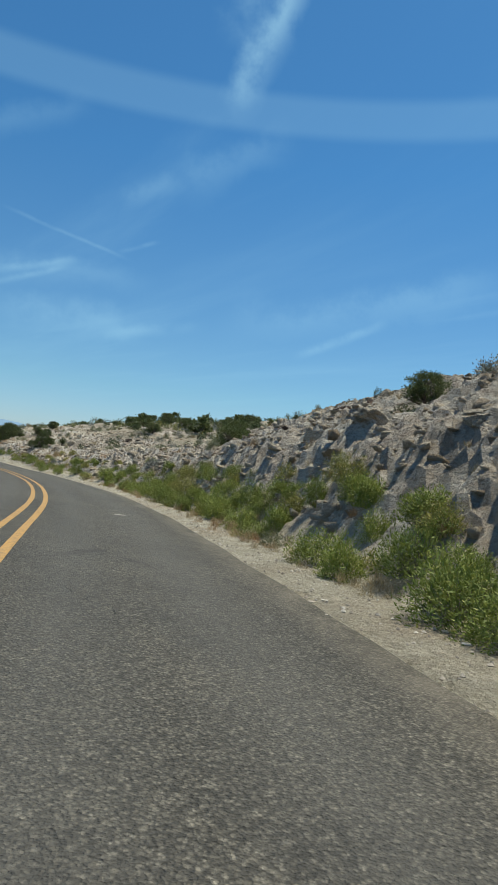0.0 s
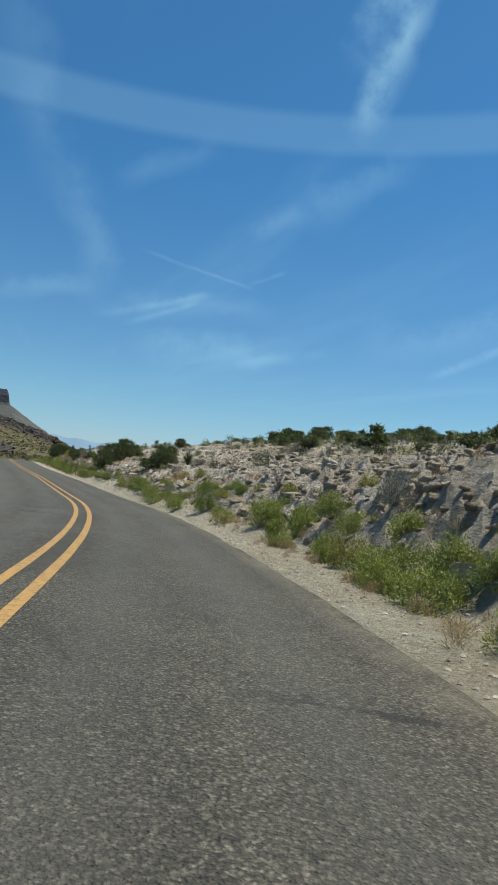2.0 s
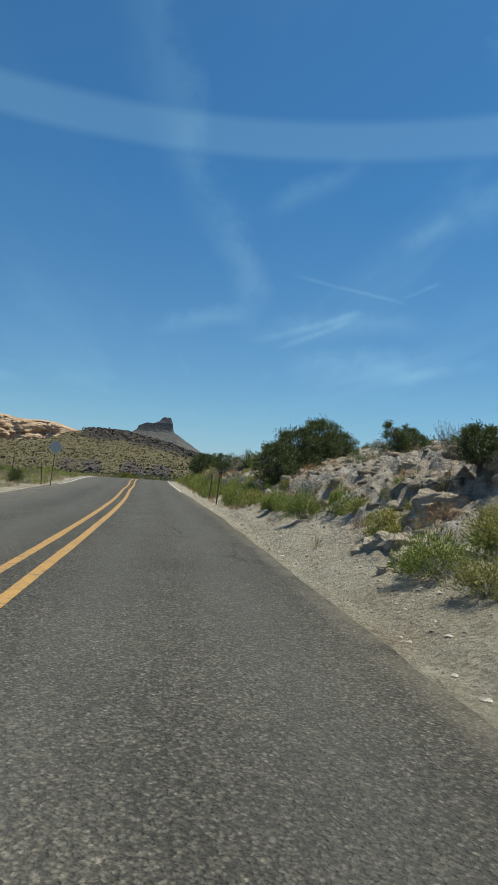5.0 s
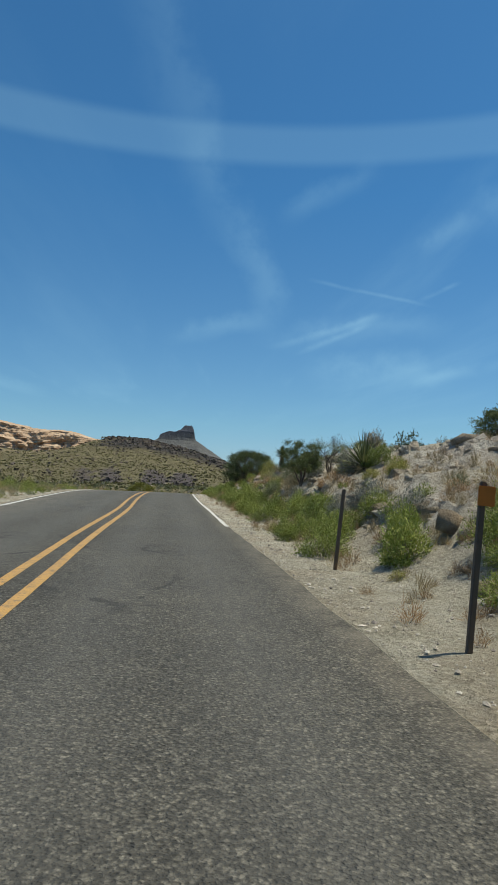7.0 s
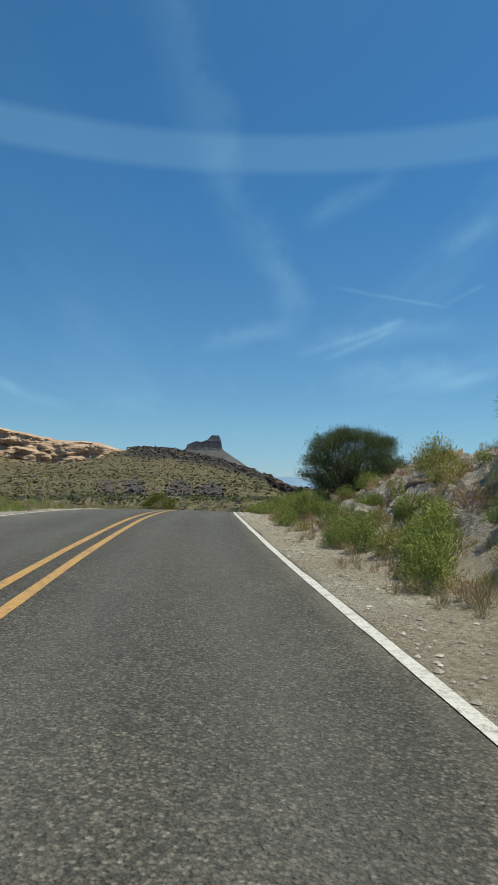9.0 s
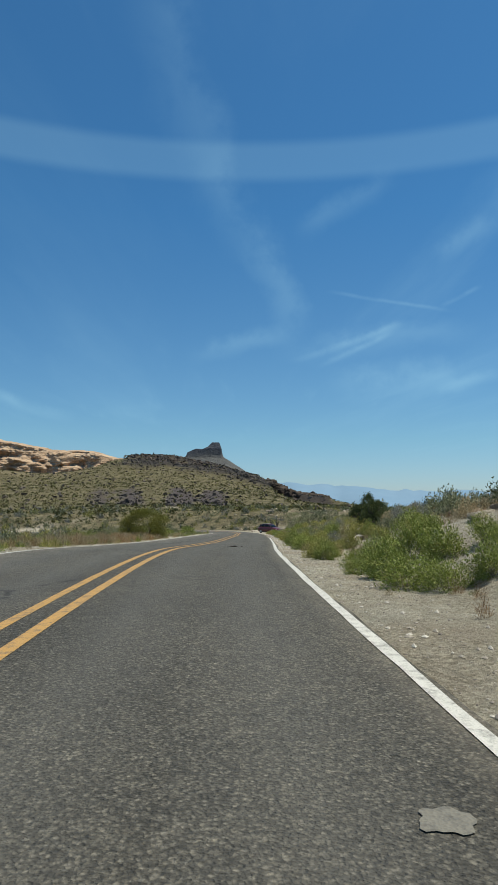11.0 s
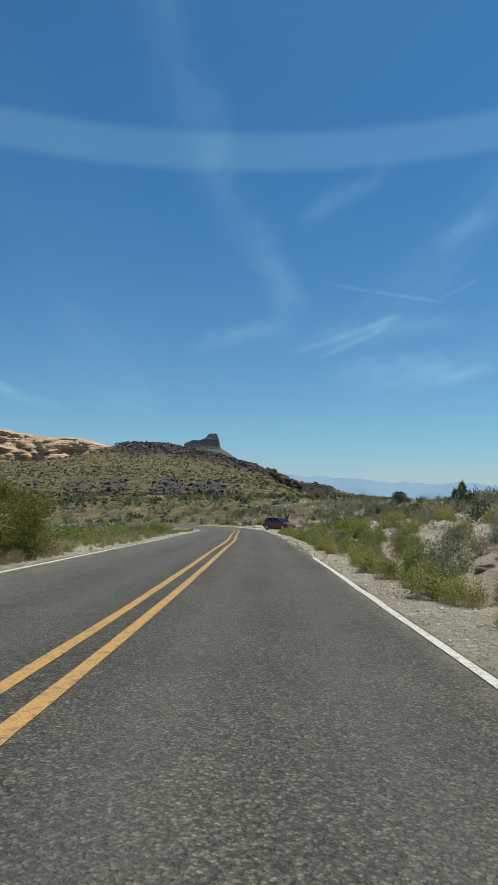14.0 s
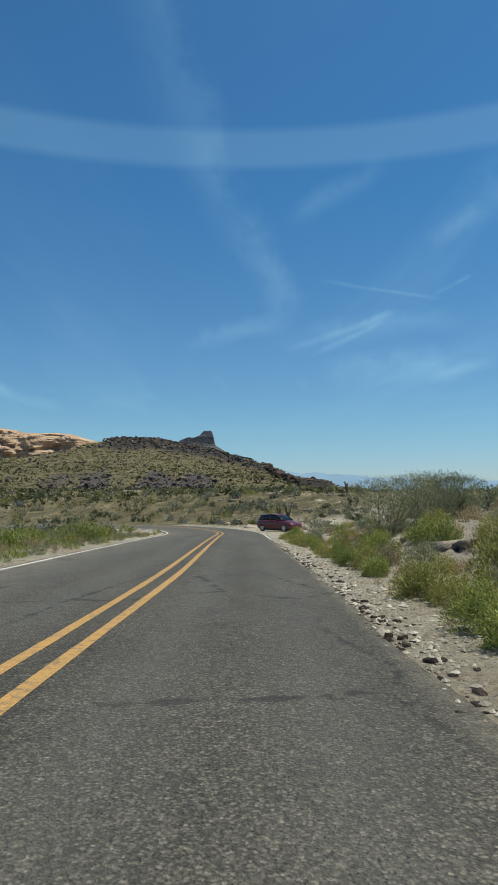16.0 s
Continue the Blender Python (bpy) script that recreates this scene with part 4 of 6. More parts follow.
def scatter_rocks():
    rg = np.random.default_rng(3)

    def rows(n, y0, y1, d0, d1, s0, s1, keep=0.0, power=1.6):
        out = []
        while len(out) < n:
            y, d = rg.uniform(y0, y1), d0 + (d1 - d0) * rg.random() ** power
            if fbm(np.array([y / 7]), np.array([d / 7]), 2)[0] < keep:
                continue
            x, yy = on_axis(y, d)
            out.append((x, yy, s0 + (s1 - s0) * rg.random() ** 2.6, rg.uniform(0.7, 1.2)))
        return out

    # the nearest lie as stones of their own, the rest as one field
    put_many(pale_rocks, rows(64, -4, 45, 5.6, 9.5, 0.12, 0.5), 0.2, 14)
    put_many(slabs, rows(16, -4, 45, 6.4, 10, 0.25, 0.6), 0.1, 10)
    put_many(pale_rocks, rows(42, 44, 88, 5.3, 10, 0.10, 0.45), 0.2, 14)
    put_many(slabs, rows(16, 44, 90, 6.2, 11, 0.25, 0.6), 0.1, 9)
    put_many(pale_rocks, rows(44, 84, 128, 5.8, 10, 0.10, 0.45), 0.2, 14)
    put_many(slabs, rows(14, 84, 128, 6.2, 11, 0.25, 0.6), 0.1, 9)
    put_many(pale_rocks, rows(36, 150, 235, 5.0, 8, 0.06, 0.25), 0.15, 14)
    put_many(OUTCROPS, rows(18, 2, 42, 7.6, 18, 0.4, 0.95, 0, 1.0), 0.45, 10)
    put_many(OUTCROPS, rows(9, 44, 90, 7.4, 16, 0.4, 0.9, 0, 1.0), 0.25, 10)
    put_many(OUTCROPS, rows(9, 90, 128, 7.4, 14, 0.4, 0.9, 0, 1.0), 0.25, 10)
    far = (rows(1500, -6, 48, 5.5, 11, 0.03, 0.17, 0, 1.0) + rows(2200, -6, 48, 5.6, 22, 0.04, 0.26, 0, 1.2) + rows(700, -6, 46, 6.3, 20, 0.10, 0.36, 0, 1.0) + rows(3200, 36, 94, 5.0, 24, 0.04, 0.24, 0, 1.2) + rows(420, 42, 92, 5.6, 20, 0.12, 0.38, 0, 1.0) + rows(500, 40, 92, 14, 55, 0.12, 0.6, 0, 1.2) + rows(800, 84, 130, 6.2, 22, 0.06, 0.45)
           + rows(560, 125, 255, 6.5, 32, 0.08, 0.4) + rows(90, 150, 260, -32, -10, 0.12, 0.5) + rows(60, 232, 262, 8, 18, 0.2, 0.8)
           + [(rg.uniform(16, 60), rg.uniform(256, 300), 0.2 + 0.7 * rg.random() ** 3, 0.7) for _ in range(320)])
    field("rock_field", FIELD_ROCKS, far, "pale weathered stones strewn over the slopes", "rocks", 0.06, 14)
    for x, y, s in ((16.3, 69.9, 0.62), (17.1, 70.6, 0.5), (15.9, 68.6, 0.3)):
        put(SCATTER.choice(OUTCROPS), x, y, s, sink=0.12)
    put_many(red_rocks, rows(24, 0, 95, 7.5, 30, 0.10, 0.32), 0.15, 14)
    # single ones that stand out
    for x, y, s, kind in ((16.9, 20.2, 0.42, red_rocks), (17.8, 19.4, 0.36, red_rocks), (15.6, 22.4, 0.5, dark_rocks), (18.1, 56.8, 0.36, dark_rocks), (17.5, 57.6, 0.22, dark_rocks),
                          (28.7, 72.8, 0.5, dark_rocks), (29.6, 73.3, 0.4, dark_rocks), (30.3, 72.2, 0.35, dark_rocks), (16.3, 61.0, 0.26, pale_rocks), (16.6, 61.6, 0.22, pale_rocks)):
        put(SCATTER.choice(kind), x, y, s, sink=0.1 * s)
    for y, d, s in ((60.2, 4.35, 0.26), (59.6, 4.65, 0.24), (68.5, 4.3, 0.15), (31.0, 4.6, 0.1), (9.5, 4.3, 0.12), (34.5, 4.4, 0.09), (56, 4.6, 0.11), (109, 5.2, 0.13)):
        put(SCATTER.choice(pale_rocks), *on_axis(y, d), s, sink=0.05)


scatter_rocks()


def build_rim():
    """Big dark blocks that break out along the rim of the hill's eastern spur and crest."""
    rg = np.random.default_rng(8)
    rows = []
    for n, x0, x1, s0, s1, dy in ((26, 47, 72, 1.4, 3.0, 9), (90, 50, 70, 2.0, 4.2, 34), (60, 72, 96, 1.6, 3.2, 18), (150, -66, 12, 0.7, 2.2, 60)):
        for _ in range(n):
            x = rg.uniform(x0, x1)
            rows.append((x, float(np.interp(x, RIDGE[:, 0], RIDGE[:, 1])) - 4 - (dy * rg.random() ** 1.5 if dy != 34 else 14 + 22 * rg.random()), rg.uniform(s0, s1), rg.uniform(0.7, 1.2)))
    dark = rock_patterns(M_DARKROCK, range(90, 96), "dark lava block", outcrop_mesh, flat=0.7, cuts=2)
    field("crest_rocks", dark, rows, "dark broken lava rocks along the hill's crest and rim", "rocks", 0.3, 12)
    retire(dark)


build_rim()


def build_pebbles():
    """Loose chips and gravel along both edges of the asphalt."""
    rg = np.random.default_rng(5)
    bv = np.array([(1, 0, 0), (-0.2, 1, 0.1), (-1, -0.1, 0), (0.1, -1, -0.1), (0, 0.1, 1), (0, 0, -1)], float)
    bf = np.array([(0, 1, 4), (1, 2, 4), (2, 3, 4), (3, 0, 4), (1, 0, 5), (2, 1, 5), (3, 2, 5), (0, 3, 5)])
    n = 22000
    y = rg.uniform(-3, 246, n)
    d = np.where(rg.random(n) < 0.86, 3.5 + np.abs(rg.normal(size=n)) * 1.1, -4.8 - np.abs(rg.normal(size=n)) * 0.7)
    broken = (y > 186) & (y < 216)
    d = np.where(broken & (rg.random(n) < 0.9), 3.0 + np.abs(rg.normal(size=n)) * 0.75, d)
    P = np.array([on_axis(a, b) for a, b in zip(y, d)])
    z = height(P[:, 0], P[:, 1])[0]
    s = 0.008 + 0.032 * rg.random(n) ** 4 + np.where(broken, 0.03 * rg.random(n) ** 2, 0)
    V = (bv[None] * (1 + 0.35 * rg.normal(size=(n, len(bv), 1)) * 0.5) * s[:, None, None] * rg.uniform(0.6, 1.3, (n, 1, 3)) * [1, 1, 0.6]) + np.stack([P[:, 0], P[:, 1], z + s * 0.25], 1)[:, None]
    F = bf[None] + (np.arange(n) * len(bv))[:, None, None]
    m = Mat("gravel_stone", 0.9, 0.2)
    m.colour(m.ramp(m.island(), (0.0, (0.22, 0.19, 0.165)), (0.45, (0.42, 0.37, 0.31)), (1.0, (0.62, 0.57, 0.50)))).bump(m.noise(60, 3), 0.5, 0.01)
    ob = mesh_object("gravel", V.reshape(-1, 3), F.reshape(-1, 3), m.m)
    return tagged(ob, "loose pale gravel and stone chips along the asphalt edge", "gravel", kind="stuff")


build_pebbles()


def build_rubble():
    """Black crumbs and plates of asphalt where the road's edge has broken away."""
    rg = np.random.default_rng(6)
    rows = []
    for _ in range(1300):
        x, yy = on_axis(rg.uniform(184, 219), 3.05 + abs(rg.normal()) * 0.34)
        rows.append((x, yy, 0.012 + 0.062 * rg.random() ** 3, rg.uniform(0.5, 1.0)))
    tar = rock_patterns(M_DARKROCK, range(80, 84), "broken asphalt", chunk_mesh)
    field("broken_asphalt", tar, rows, "black broken asphalt crumbs along the washed-out road edge", "rubble", 0.0, 16)
    retire(tar)


build_rubble()

# ---- bushes


def broom_points(rng, n, w, h, tufts, loose=0.17):
    """Fine shoots in tufts that fan out from the root of a domed bush; their places, directions and the tuft tips."""
    th, v = rng.uniform(0, 2 * np.pi, tufts), rng.uniform(0.02, 1.0, tufts) ** 0.85
    r = np.sqrt(1 - v * v)
    T = np.stack([np.cos(th) * r, np.sin(th) * r, v], 1)
    reach = rng.uniform(0.72, 1.1, tufts)
    k = rng.integers(0, tufts, n)
    d = T[k] + loose * rng.normal(size=(n, 3))
    d[:, 2] = np.abs(d[:, 2])
    d /= np.linalg.norm(d, axis=1)[:, None]
    box_ = np.array([w / 2, w / 2, h])
    P = d * box_ * (reach[k] * (1 - 0.5 * rng.random(n) ** 1.3))[:, None]
    D = d * box_
    D /= np.linalg.norm(D, axis=1)[:, None]
    D[:, 2] += 0.25
    return P, D, T * box_ * reach[:, None] * 0.85


def broom_meshes(seed, w, h, n, leaf, leafw, tufts, mat, spread=0.75, r0=0.005, share=0.6):
    """Stem mesh and foliage mesh of one domed bush."""
    rng = np.random.default_rng(seed)
    P, D, C = broom_points(rng, n, w, h, tufts)
    return as_mesh("stems", stems(rng, C, r0, share), [M_TWIG]), as_mesh("foliage", [leaves(rng, P, D, leaf, leafw, spread)], [mat])


def one_mesh_broom(seed, w, h, n, leaf, leafw, tufts, mat, spread=0.7, r0=0.007, share=0.3, loose=0.17):
    rng = np.random.default_rng(seed)
    P, D, C = broom_points(rng, n, w, h, tufts, loose)
    st = stems(rng, C, r0, share)
    return as_mesh("shrub", [leaves(rng, P, D, leaf, leafw, spread)] + st, [mat, M_TWIG], [0] + [1] * len(st))


def bush_kind(seed, sizes, n, mat, label):
    return [plant("bush", list(zip(("stem", "foliage"), broom_meshes(seed + i, w, h, n, 0.060, 0.018, 60, mat))), label, "bush", "bushes along the verge")
            for i, (w, h) in enumerate(sizes)]


GREENS = bush_kind(100, ((1.15, 0.78), (0.95, 0.72), (1.3, 0.74), (0.85, 0.64)), 3300, M_GREEN, "bright green feathery bush on the sandy verge")
YGREENS = bush_kind(120, ((1.1, 0.72), (1.0, 0.62), (1.25, 0.76)), 3100, M_YGREEN, "yellow-green flowering bush on the sandy verge")
DULLS = (bush_kind(140, ((1.1, 0.8), (1.2, 0.7)), 2700, M_SAGE, "grey-green scrub bush by the road") + bush_kind(144, ((1.1, 0.75),), 2600, M_GREY, "silver-grey sagebrush by the road")
         + bush_kind(147, ((1.0, 0.7),), 1900, M_DRY, "straw-coloured dry bush by the road"))
LITE = [single("shrub", one_mesh_broom(170 + i, 1.1, 0.66, 700, 0.085, 0.032, 34, mat), "green verge brush", "brush") for i, mat in enumerate((M_GREEN, M_GREEN, M_YGREEN, M_SAGE))]
SAGES = [single("shrub", one_mesh_broom(160 + i, 1.2, 0.8, 520, 0.09, 0.040, 34, mat), label, "shrub", "scrub on the slopes")
         for i, (mat, label) in enumerate(((M_SAGE, "grey-green desert shrub on the slope"), (M_SAGE, "grey-green desert shrub on the slope"), (M_OLIVE, "dark olive desert shrub on the slope"),
                                           (M_GREY, "silver-grey desert shrub on the slope"), (M_DRY, "straw-coloured desert shrub on the slope")))]
FAR_SAGES = [single("shrub", one_mesh_broom(230 + i, 1.2, 0.85, 170, 0.15, 0.075, 18, mat, 0.7, 0.012, 0.0), "desert shrub far up the slope", "shrub")
             for i, mat in enumerate((M_SAGE, M_SAGE, M_OLIVE, M_GREY, M_YGREEN, M_OLIVE))]
TUFTS = [single("grass_tuft", one_mesh_broom(180 + i, 0.5, 0.36, 150, 0.17, 0.008, 14, mat, 0.3, 0.004, 0.2, 0.3), label, "grass", "dry tufts on the verge")
         for i, (mat, label) in enumerate(((M_DRY, "dry straw-coloured grass tuft"), (M_DRY, "dry straw-coloured grass tuft"), (M_RUST, "rust-brown dried weed tuft")))]
GRASSES = [single("grass_tuft", one_mesh_broom(190 + i, 0.7, 0.40, 170, 0.22, 0.012, 14, mat, 0.3, 0.005, 0.0, 0.3), label, "grass", "grass along the west verge")
           for i, (mat, label) in enumerate(((M_GREEN, "soft green roadside grass tuft"), (M_YGREEN, "yellow-green roadside grass tuft"), (M_SAGE, "grey-green roadside grass tuft"), (M_DRY, "straw-coloured roadside grass tuft")))]
WEEDS = [single("weed", one_mesh_broom(210 + i, 0.95, 0.5, 420, 0.11, 0.016, 30, mat, 0.5, 0.005, 0.2, 0.25), "rust and straw coloured dried weeds", "weeds") for i, mat in enumerate((M_RUST, M_DRY, M_RUST))]
TWIGS = []
for i in range(2):
    rng_t = np.random.default_rng(300 + i)
    bits = []
    for _ in range(26):
        a = rng_t.uniform(0, 6.28); r = rng_t.uniform(0.15, 0.55); hgt = rng_t.uniform(0.5, 1.0)
        tip = np.array([math.cos(a) * r, math.sin(a) * r, hgt])
        bits += stems(rng_t, [tip], 0.008)
        for _ in range(3):
            f = rng_t.uniform(0.45, 0.9)
            bits.append(tube([tip * f, tip * f + rng_t.normal(size=3) * 0.05 + [0, 0, 0.06], tip * f + rng_t.normal(size=3) * 0.11 + [0, 0, 0.14]], [0.005, 0.004, 0.002], 3))
    TWIGS.append(single("bare_shrub", as_mesh("bare_shrub", bits, [M_TWIG]), "leafless grey twiggy shrub on the slope", "shrub"))


def scatter_bushes():
    rg = np.random.default_rng(21)
    taken = []

    def rows(n, y0, y1, d0, d1, s0, s1, power=1.0, keep=0.0, sq=(0.8, 1.2), gap=0.0):
        """Places along the road; with a gap, none stands closer to another than that share of their sizes."""
        out, tries = [], 0
        while len(out) < n and tries < 30 * n:
            tries += 1
            y, d, sc = rg.uniform(y0, y1), d0 + (d1 - d0) * rg.random() ** power, rg.uniform(s0, s1)
            x, yy = on_axis(y, d)
            if keep and fbm(np.array([x / 6 + 50]), np.array([yy / 6]), 2)[0] < keep:
                continue
            if gap:
                if any(abs(yy - b) < 2 and math.hypot(x - a, yy - b) < gap * (sc + c) / 2 for a, b, c in taken):
                    continue
                taken.append((x, yy, sc))
            out.append((x, yy, sc, rg.uniform(*sq)))
        return out

    # bushes that stand out
    for y, d, s, kind in ((149.5, 4.5, 0.6, GREENS[0]), (152.0, 4.4, 0.65, YGREENS[1]), (154.2, 4.6, 0.8, GREENS[2]), (156.6, 4.4, 0.6, YGREENS[0]), (158.8, 4.6, 0.9, GREENS[1]), (161.5, 4.5, 0.7, YGREENS[2]),
                          (226.5, 4.9, 1.0, GREENS[0]), (228.4, 5.3, 1.0, YGREENS[2]), (230.4, 5.2, 0.9, GREENS[2]), (232.6, 5.6, 1.0, GREENS[1]), (113.5, 4.7, 0.7, GREENS[3]), (116.0, 4.7, 0.8, GREENS[0]), (75.2, 4.7, 0.9, GREENS[0]), (67.6, 4.5, 0.8, GREENS[2]), (65.4, 4.7, 0.7, GREENS[3]),
                          (62.7, 4.5, 0.8, GREENS[1]), (61.2, 4.6, 0.9, GREENS[2]), (59.8, 4.8, 0.8, YGREENS[0]), (111.1, 4.7, 1.0, GREENS[1]), (106.7, 4.9, 1.1, GREENS[2]), (100.3, 4.5, 0.75, GREENS[3]),
                          (101.9, 5.5, 1.1, GREENS[0]), (97.2, 4.6, 0.95, GREENS[2]), (129.7, 5.3, 1.0, GREENS[0]), (125.3, 5.6, 1.1, GREENS[2]), (121.8, 4.9, 0.7, GREENS[3]), (120.2, 5.0, 0.9, GREENS[1]),
                          (119.0, 5.2, 0.9, YGREENS[0]), (186.4, 4.9, 0.8, DULLS[3]), (174.2, 4.4, 0.95, YGREENS[2]), (177.7, 5.6, 1.3, DULLS[1]), (169.7, 4.4, 0.9, YGREENS[0])):
        x, yy = on_axis(y, d)
        taken.append((x, yy, s))
        put(kind, x, yy, s)
    taken.append((16.2, 69.7, 2.2))                            # an outcrop stands bare here
    # the green hedge of the first stretch, then single bushes with sand between them
    put_many(GREENS, rows(72, -4, 42, 4.7, 6.3, 0.65, 1.15, gap=0.48))
    put_many(YGREENS, rows(10, 4, 42, 5.0, 6.5, 0.8, 1.2, gap=0.5))
    put_many(GREENS + YGREENS, rows(22, 42, 60, 4.4, 6.0, 0.5, 1.05, gap=0.65))
    put_many(GREENS + YGREENS, rows(26, 60, 88, 4.4, 5.8, 0.55, 1.1, gap=0.6))
    put_many(GREENS, rows(46, 88, 124, 4.5, 6.4, 0.6, 1.1, gap=0.6))
    put_many(YGREENS + GREENS[:2], rows(52, 146, 228, 4.15, 4.75, 0.55, 0.95, gap=0.8))
    put_many(YGREENS + GREENS[:2], rows(60, 146, 222, 4.35, 6.8, 0.6, 1.2, gap=1.3))
    put_many(DULLS, rows(26, 146, 226, 4.6, 6.8, 0.6, 1.15, gap=1.25))
    field("bank_bushes", DULLS + YGREENS, rows(8, -4, 44, 5.8, 7.5, 0.6, 1.0, gap=0.6) + rows(10, 44, 88, 5.2, 7.5, 0.6, 0.9, gap=0.8) + rows(22, 88, 126, 5.6, 8.0, 0.6, 1.1, gap=0.7) + rows(44, 146, 226, 6.4, 10, 0.7, 1.4, gap=1.3),
          "grey-green, straw-coloured and yellow-green bushes up the bank", "bushes")
    field("verge_bushes", GREENS, rows(26, 124, 148, 4.5, 7.0, 0.6, 1.15, gap=0.65), "green bushes along the verge", "bushes")
    field("roadside_brush", LITE, rows(60, -4, 44, 4.8, 6.4, 0.35, 0.75) + rows(26, 44, 88, 4.4, 6.0, 0.25, 0.55) + rows(40, 88, 130, 4.6, 8.2, 0.3, 0.65) + rows(16, 146, 226, 4.3, 7.6, 0.25, 0.5)
          + rows(80, 118, 180, -17, -8.5, 0.7, 1.4) + rows(40, 180, 255, -14, -7.5, 0.7, 1.4) + rows(150, 190, 266, -30, -7.5, 0.8, 1.8) + rows(30, 60, 130, -20, -8, 0.5, 1.1), "green and yellow-green brush filling the verges", "brush")
    put_many(TUFTS, rows(190, -4, 225, 4.1, 6.0, 0.4, 0.9))
    put_many(GRASSES, rows(90, 120, 235, -7.0, -5.2, 0.5, 1.0))
    put_many(SAGES, rows(36, -5, 45, 8, 16, 0.3, 0.8, 1.3))
    put_many(SAGES, rows(50, 40, 130, 8, 16, 0.4, 0.9))
    put_many(SAGES, rows(80, 145, 235, 8.0, 16, 0.7, 1.4, gap=1.2))
    field("dry_grass", TUFTS, rows(520, -4, 225, 4.1, 7.0, 0.35, 0.9) + rows(240, 0, 150, 7, 26, 0.4, 1.0, 1.5) + rows(260, 88, 132, 4.4, 9, 0.5, 1.1) + rows(420, 145, 240, 5, 16, 0.4, 1.0)
          + rows(200, 60, 240, -10, -5.2, 0.6, 1.2) + rows(260, 160, 186, -8.5, -5.3, 1.0, 1.9) + rows(120, 60, 105, -18, -5.5, 0.6, 1.3), "dry straw and rust-coloured grass over the ground", "grass")
    field("dried_weeds", WEEDS, rows(110, 166, 190, -8.5, -5.4, 0.8, 1.3) + rows(60, 86, 132, 4.5, 8.2, 0.5, 1.0) + rows(36, 0, 44, 4.4, 5.0, 0.3, 0.6) + rows(30, 44, 86, 4.6, 7, 0.4, 0.8) + rows(40, 146, 220, 4.6, 8.5, 0.4, 0.8),
          "rust and straw coloured dried weeds on the verges", "weeds")
    field("verge_grass", GRASSES, rows(640, 92, 245, -12, -5.2, 0.6, 1.3) + rows(160, 75, 130, -24, -7, 0.7, 1.3) + rows(60, 85, 235, 4.8, 7, 0.3, 0.55), "soft green and grey-green grass along the verges", "grass")
    scrub = (rows(50, -5, 45, 12, 26, 0.4, 1.0) + rows(90, 40, 100, 15, 30, 0.5, 1.2, 0.8, 0.40) + rows(90, 95, 150, 10, 24, 0.6, 1.2) + rows(210, 145, 250, 9, 24, 0.9, 1.8, 0.9, gap=0.75))
    field("desert_scrub", SAGES, scrub, "grey-green desert scrub covering the slopes", "scrub")
    scrub = (rows(150, 40, 100, 28, 70, 0.6, 1.4, 0.8, 0.40) + rows(300, 60, 150, 26, 80, 0.8, 1.8, 0.9) + rows(240, 145, 256, 22, 46, 0.8, 1.8) + rows(230, 150, 256, 32, 100, 1.0, 2.2)
             + rows(380, 60, 256, -95, -12, 0.7, 1.6))
    flats = np.vstack([np.column_stack([rg.uniform(x0, x1, n), rg.uniform(y0, y1, n), rg.uniform(0.7, 1.8, n), np.ones(n)]) for x0, x1, y0, y1, n in ((-140, 110, 260, 350, 800), (-75, 30, 252, 312, 800))])
    scrub += [tuple(r) for r, d in zip(flats, near_road(flats[:, 0], flats[:, 1])[0]) if abs(d) > 8]
    field("far_scrub", FAR_SAGES, scrub, "grey-green desert scrub on the flats and far slopes", "scrub")
    for x, y, s, kind in ((18.6, 105.2, 1.0, GREENS[1]), (17.2, 111.2, 1.1, DULLS[0]), (17.6, 110.6, 1.0, DULLS[2]), (18.4, 170, 1.0, DULLS[2]), (19.2, 171.2, 0.9, DULLS[2]),
                          (16.3, 112.6, 0.9, DULLS[0]), (17.2, 113.6, 1.0, DULLS[1]), (18.2, 114.8, 1.0, DULLS[0]), (14.9, 50.2, 0.9, GREENS[0]), (15.1, 55.3, 0.95, GREENS[2]), (15.8, 54.6, 0.8, GREENS[3]), (17.9, 196, 1.1, YGREENS[0]), (17.6, 172.8, 1.1, YGREENS[2]), (17.6, 179, 1.0, GREENS[1]),
                          (24.6, 64.6, 1.4, SAGES[2]), (26.3, 70.4, 1.2, SAGES[2]), (7.4, 224, 2.0, GREENS[2]), (5.0, 232, 1.6, DULLS[0]), (3.0, 186, 1.8, DULLS[1]), (1.6, 188, 1.6, SAGES[2])):
        put(kind, x, y, s)
    for x, y, s in ((18.0, 62.2, 1.1), (16.9, 44, 0.8), (20.0, 77, 1.0), (20.6, 113.0, 1.2), (19.4, 115, 1.0), (13.0, 8.2, 0.9)):
        put(TWIGS[SCATTER.randrange(2)], x, y, s)


scatter_bushes()

# ---- trees and yuccas


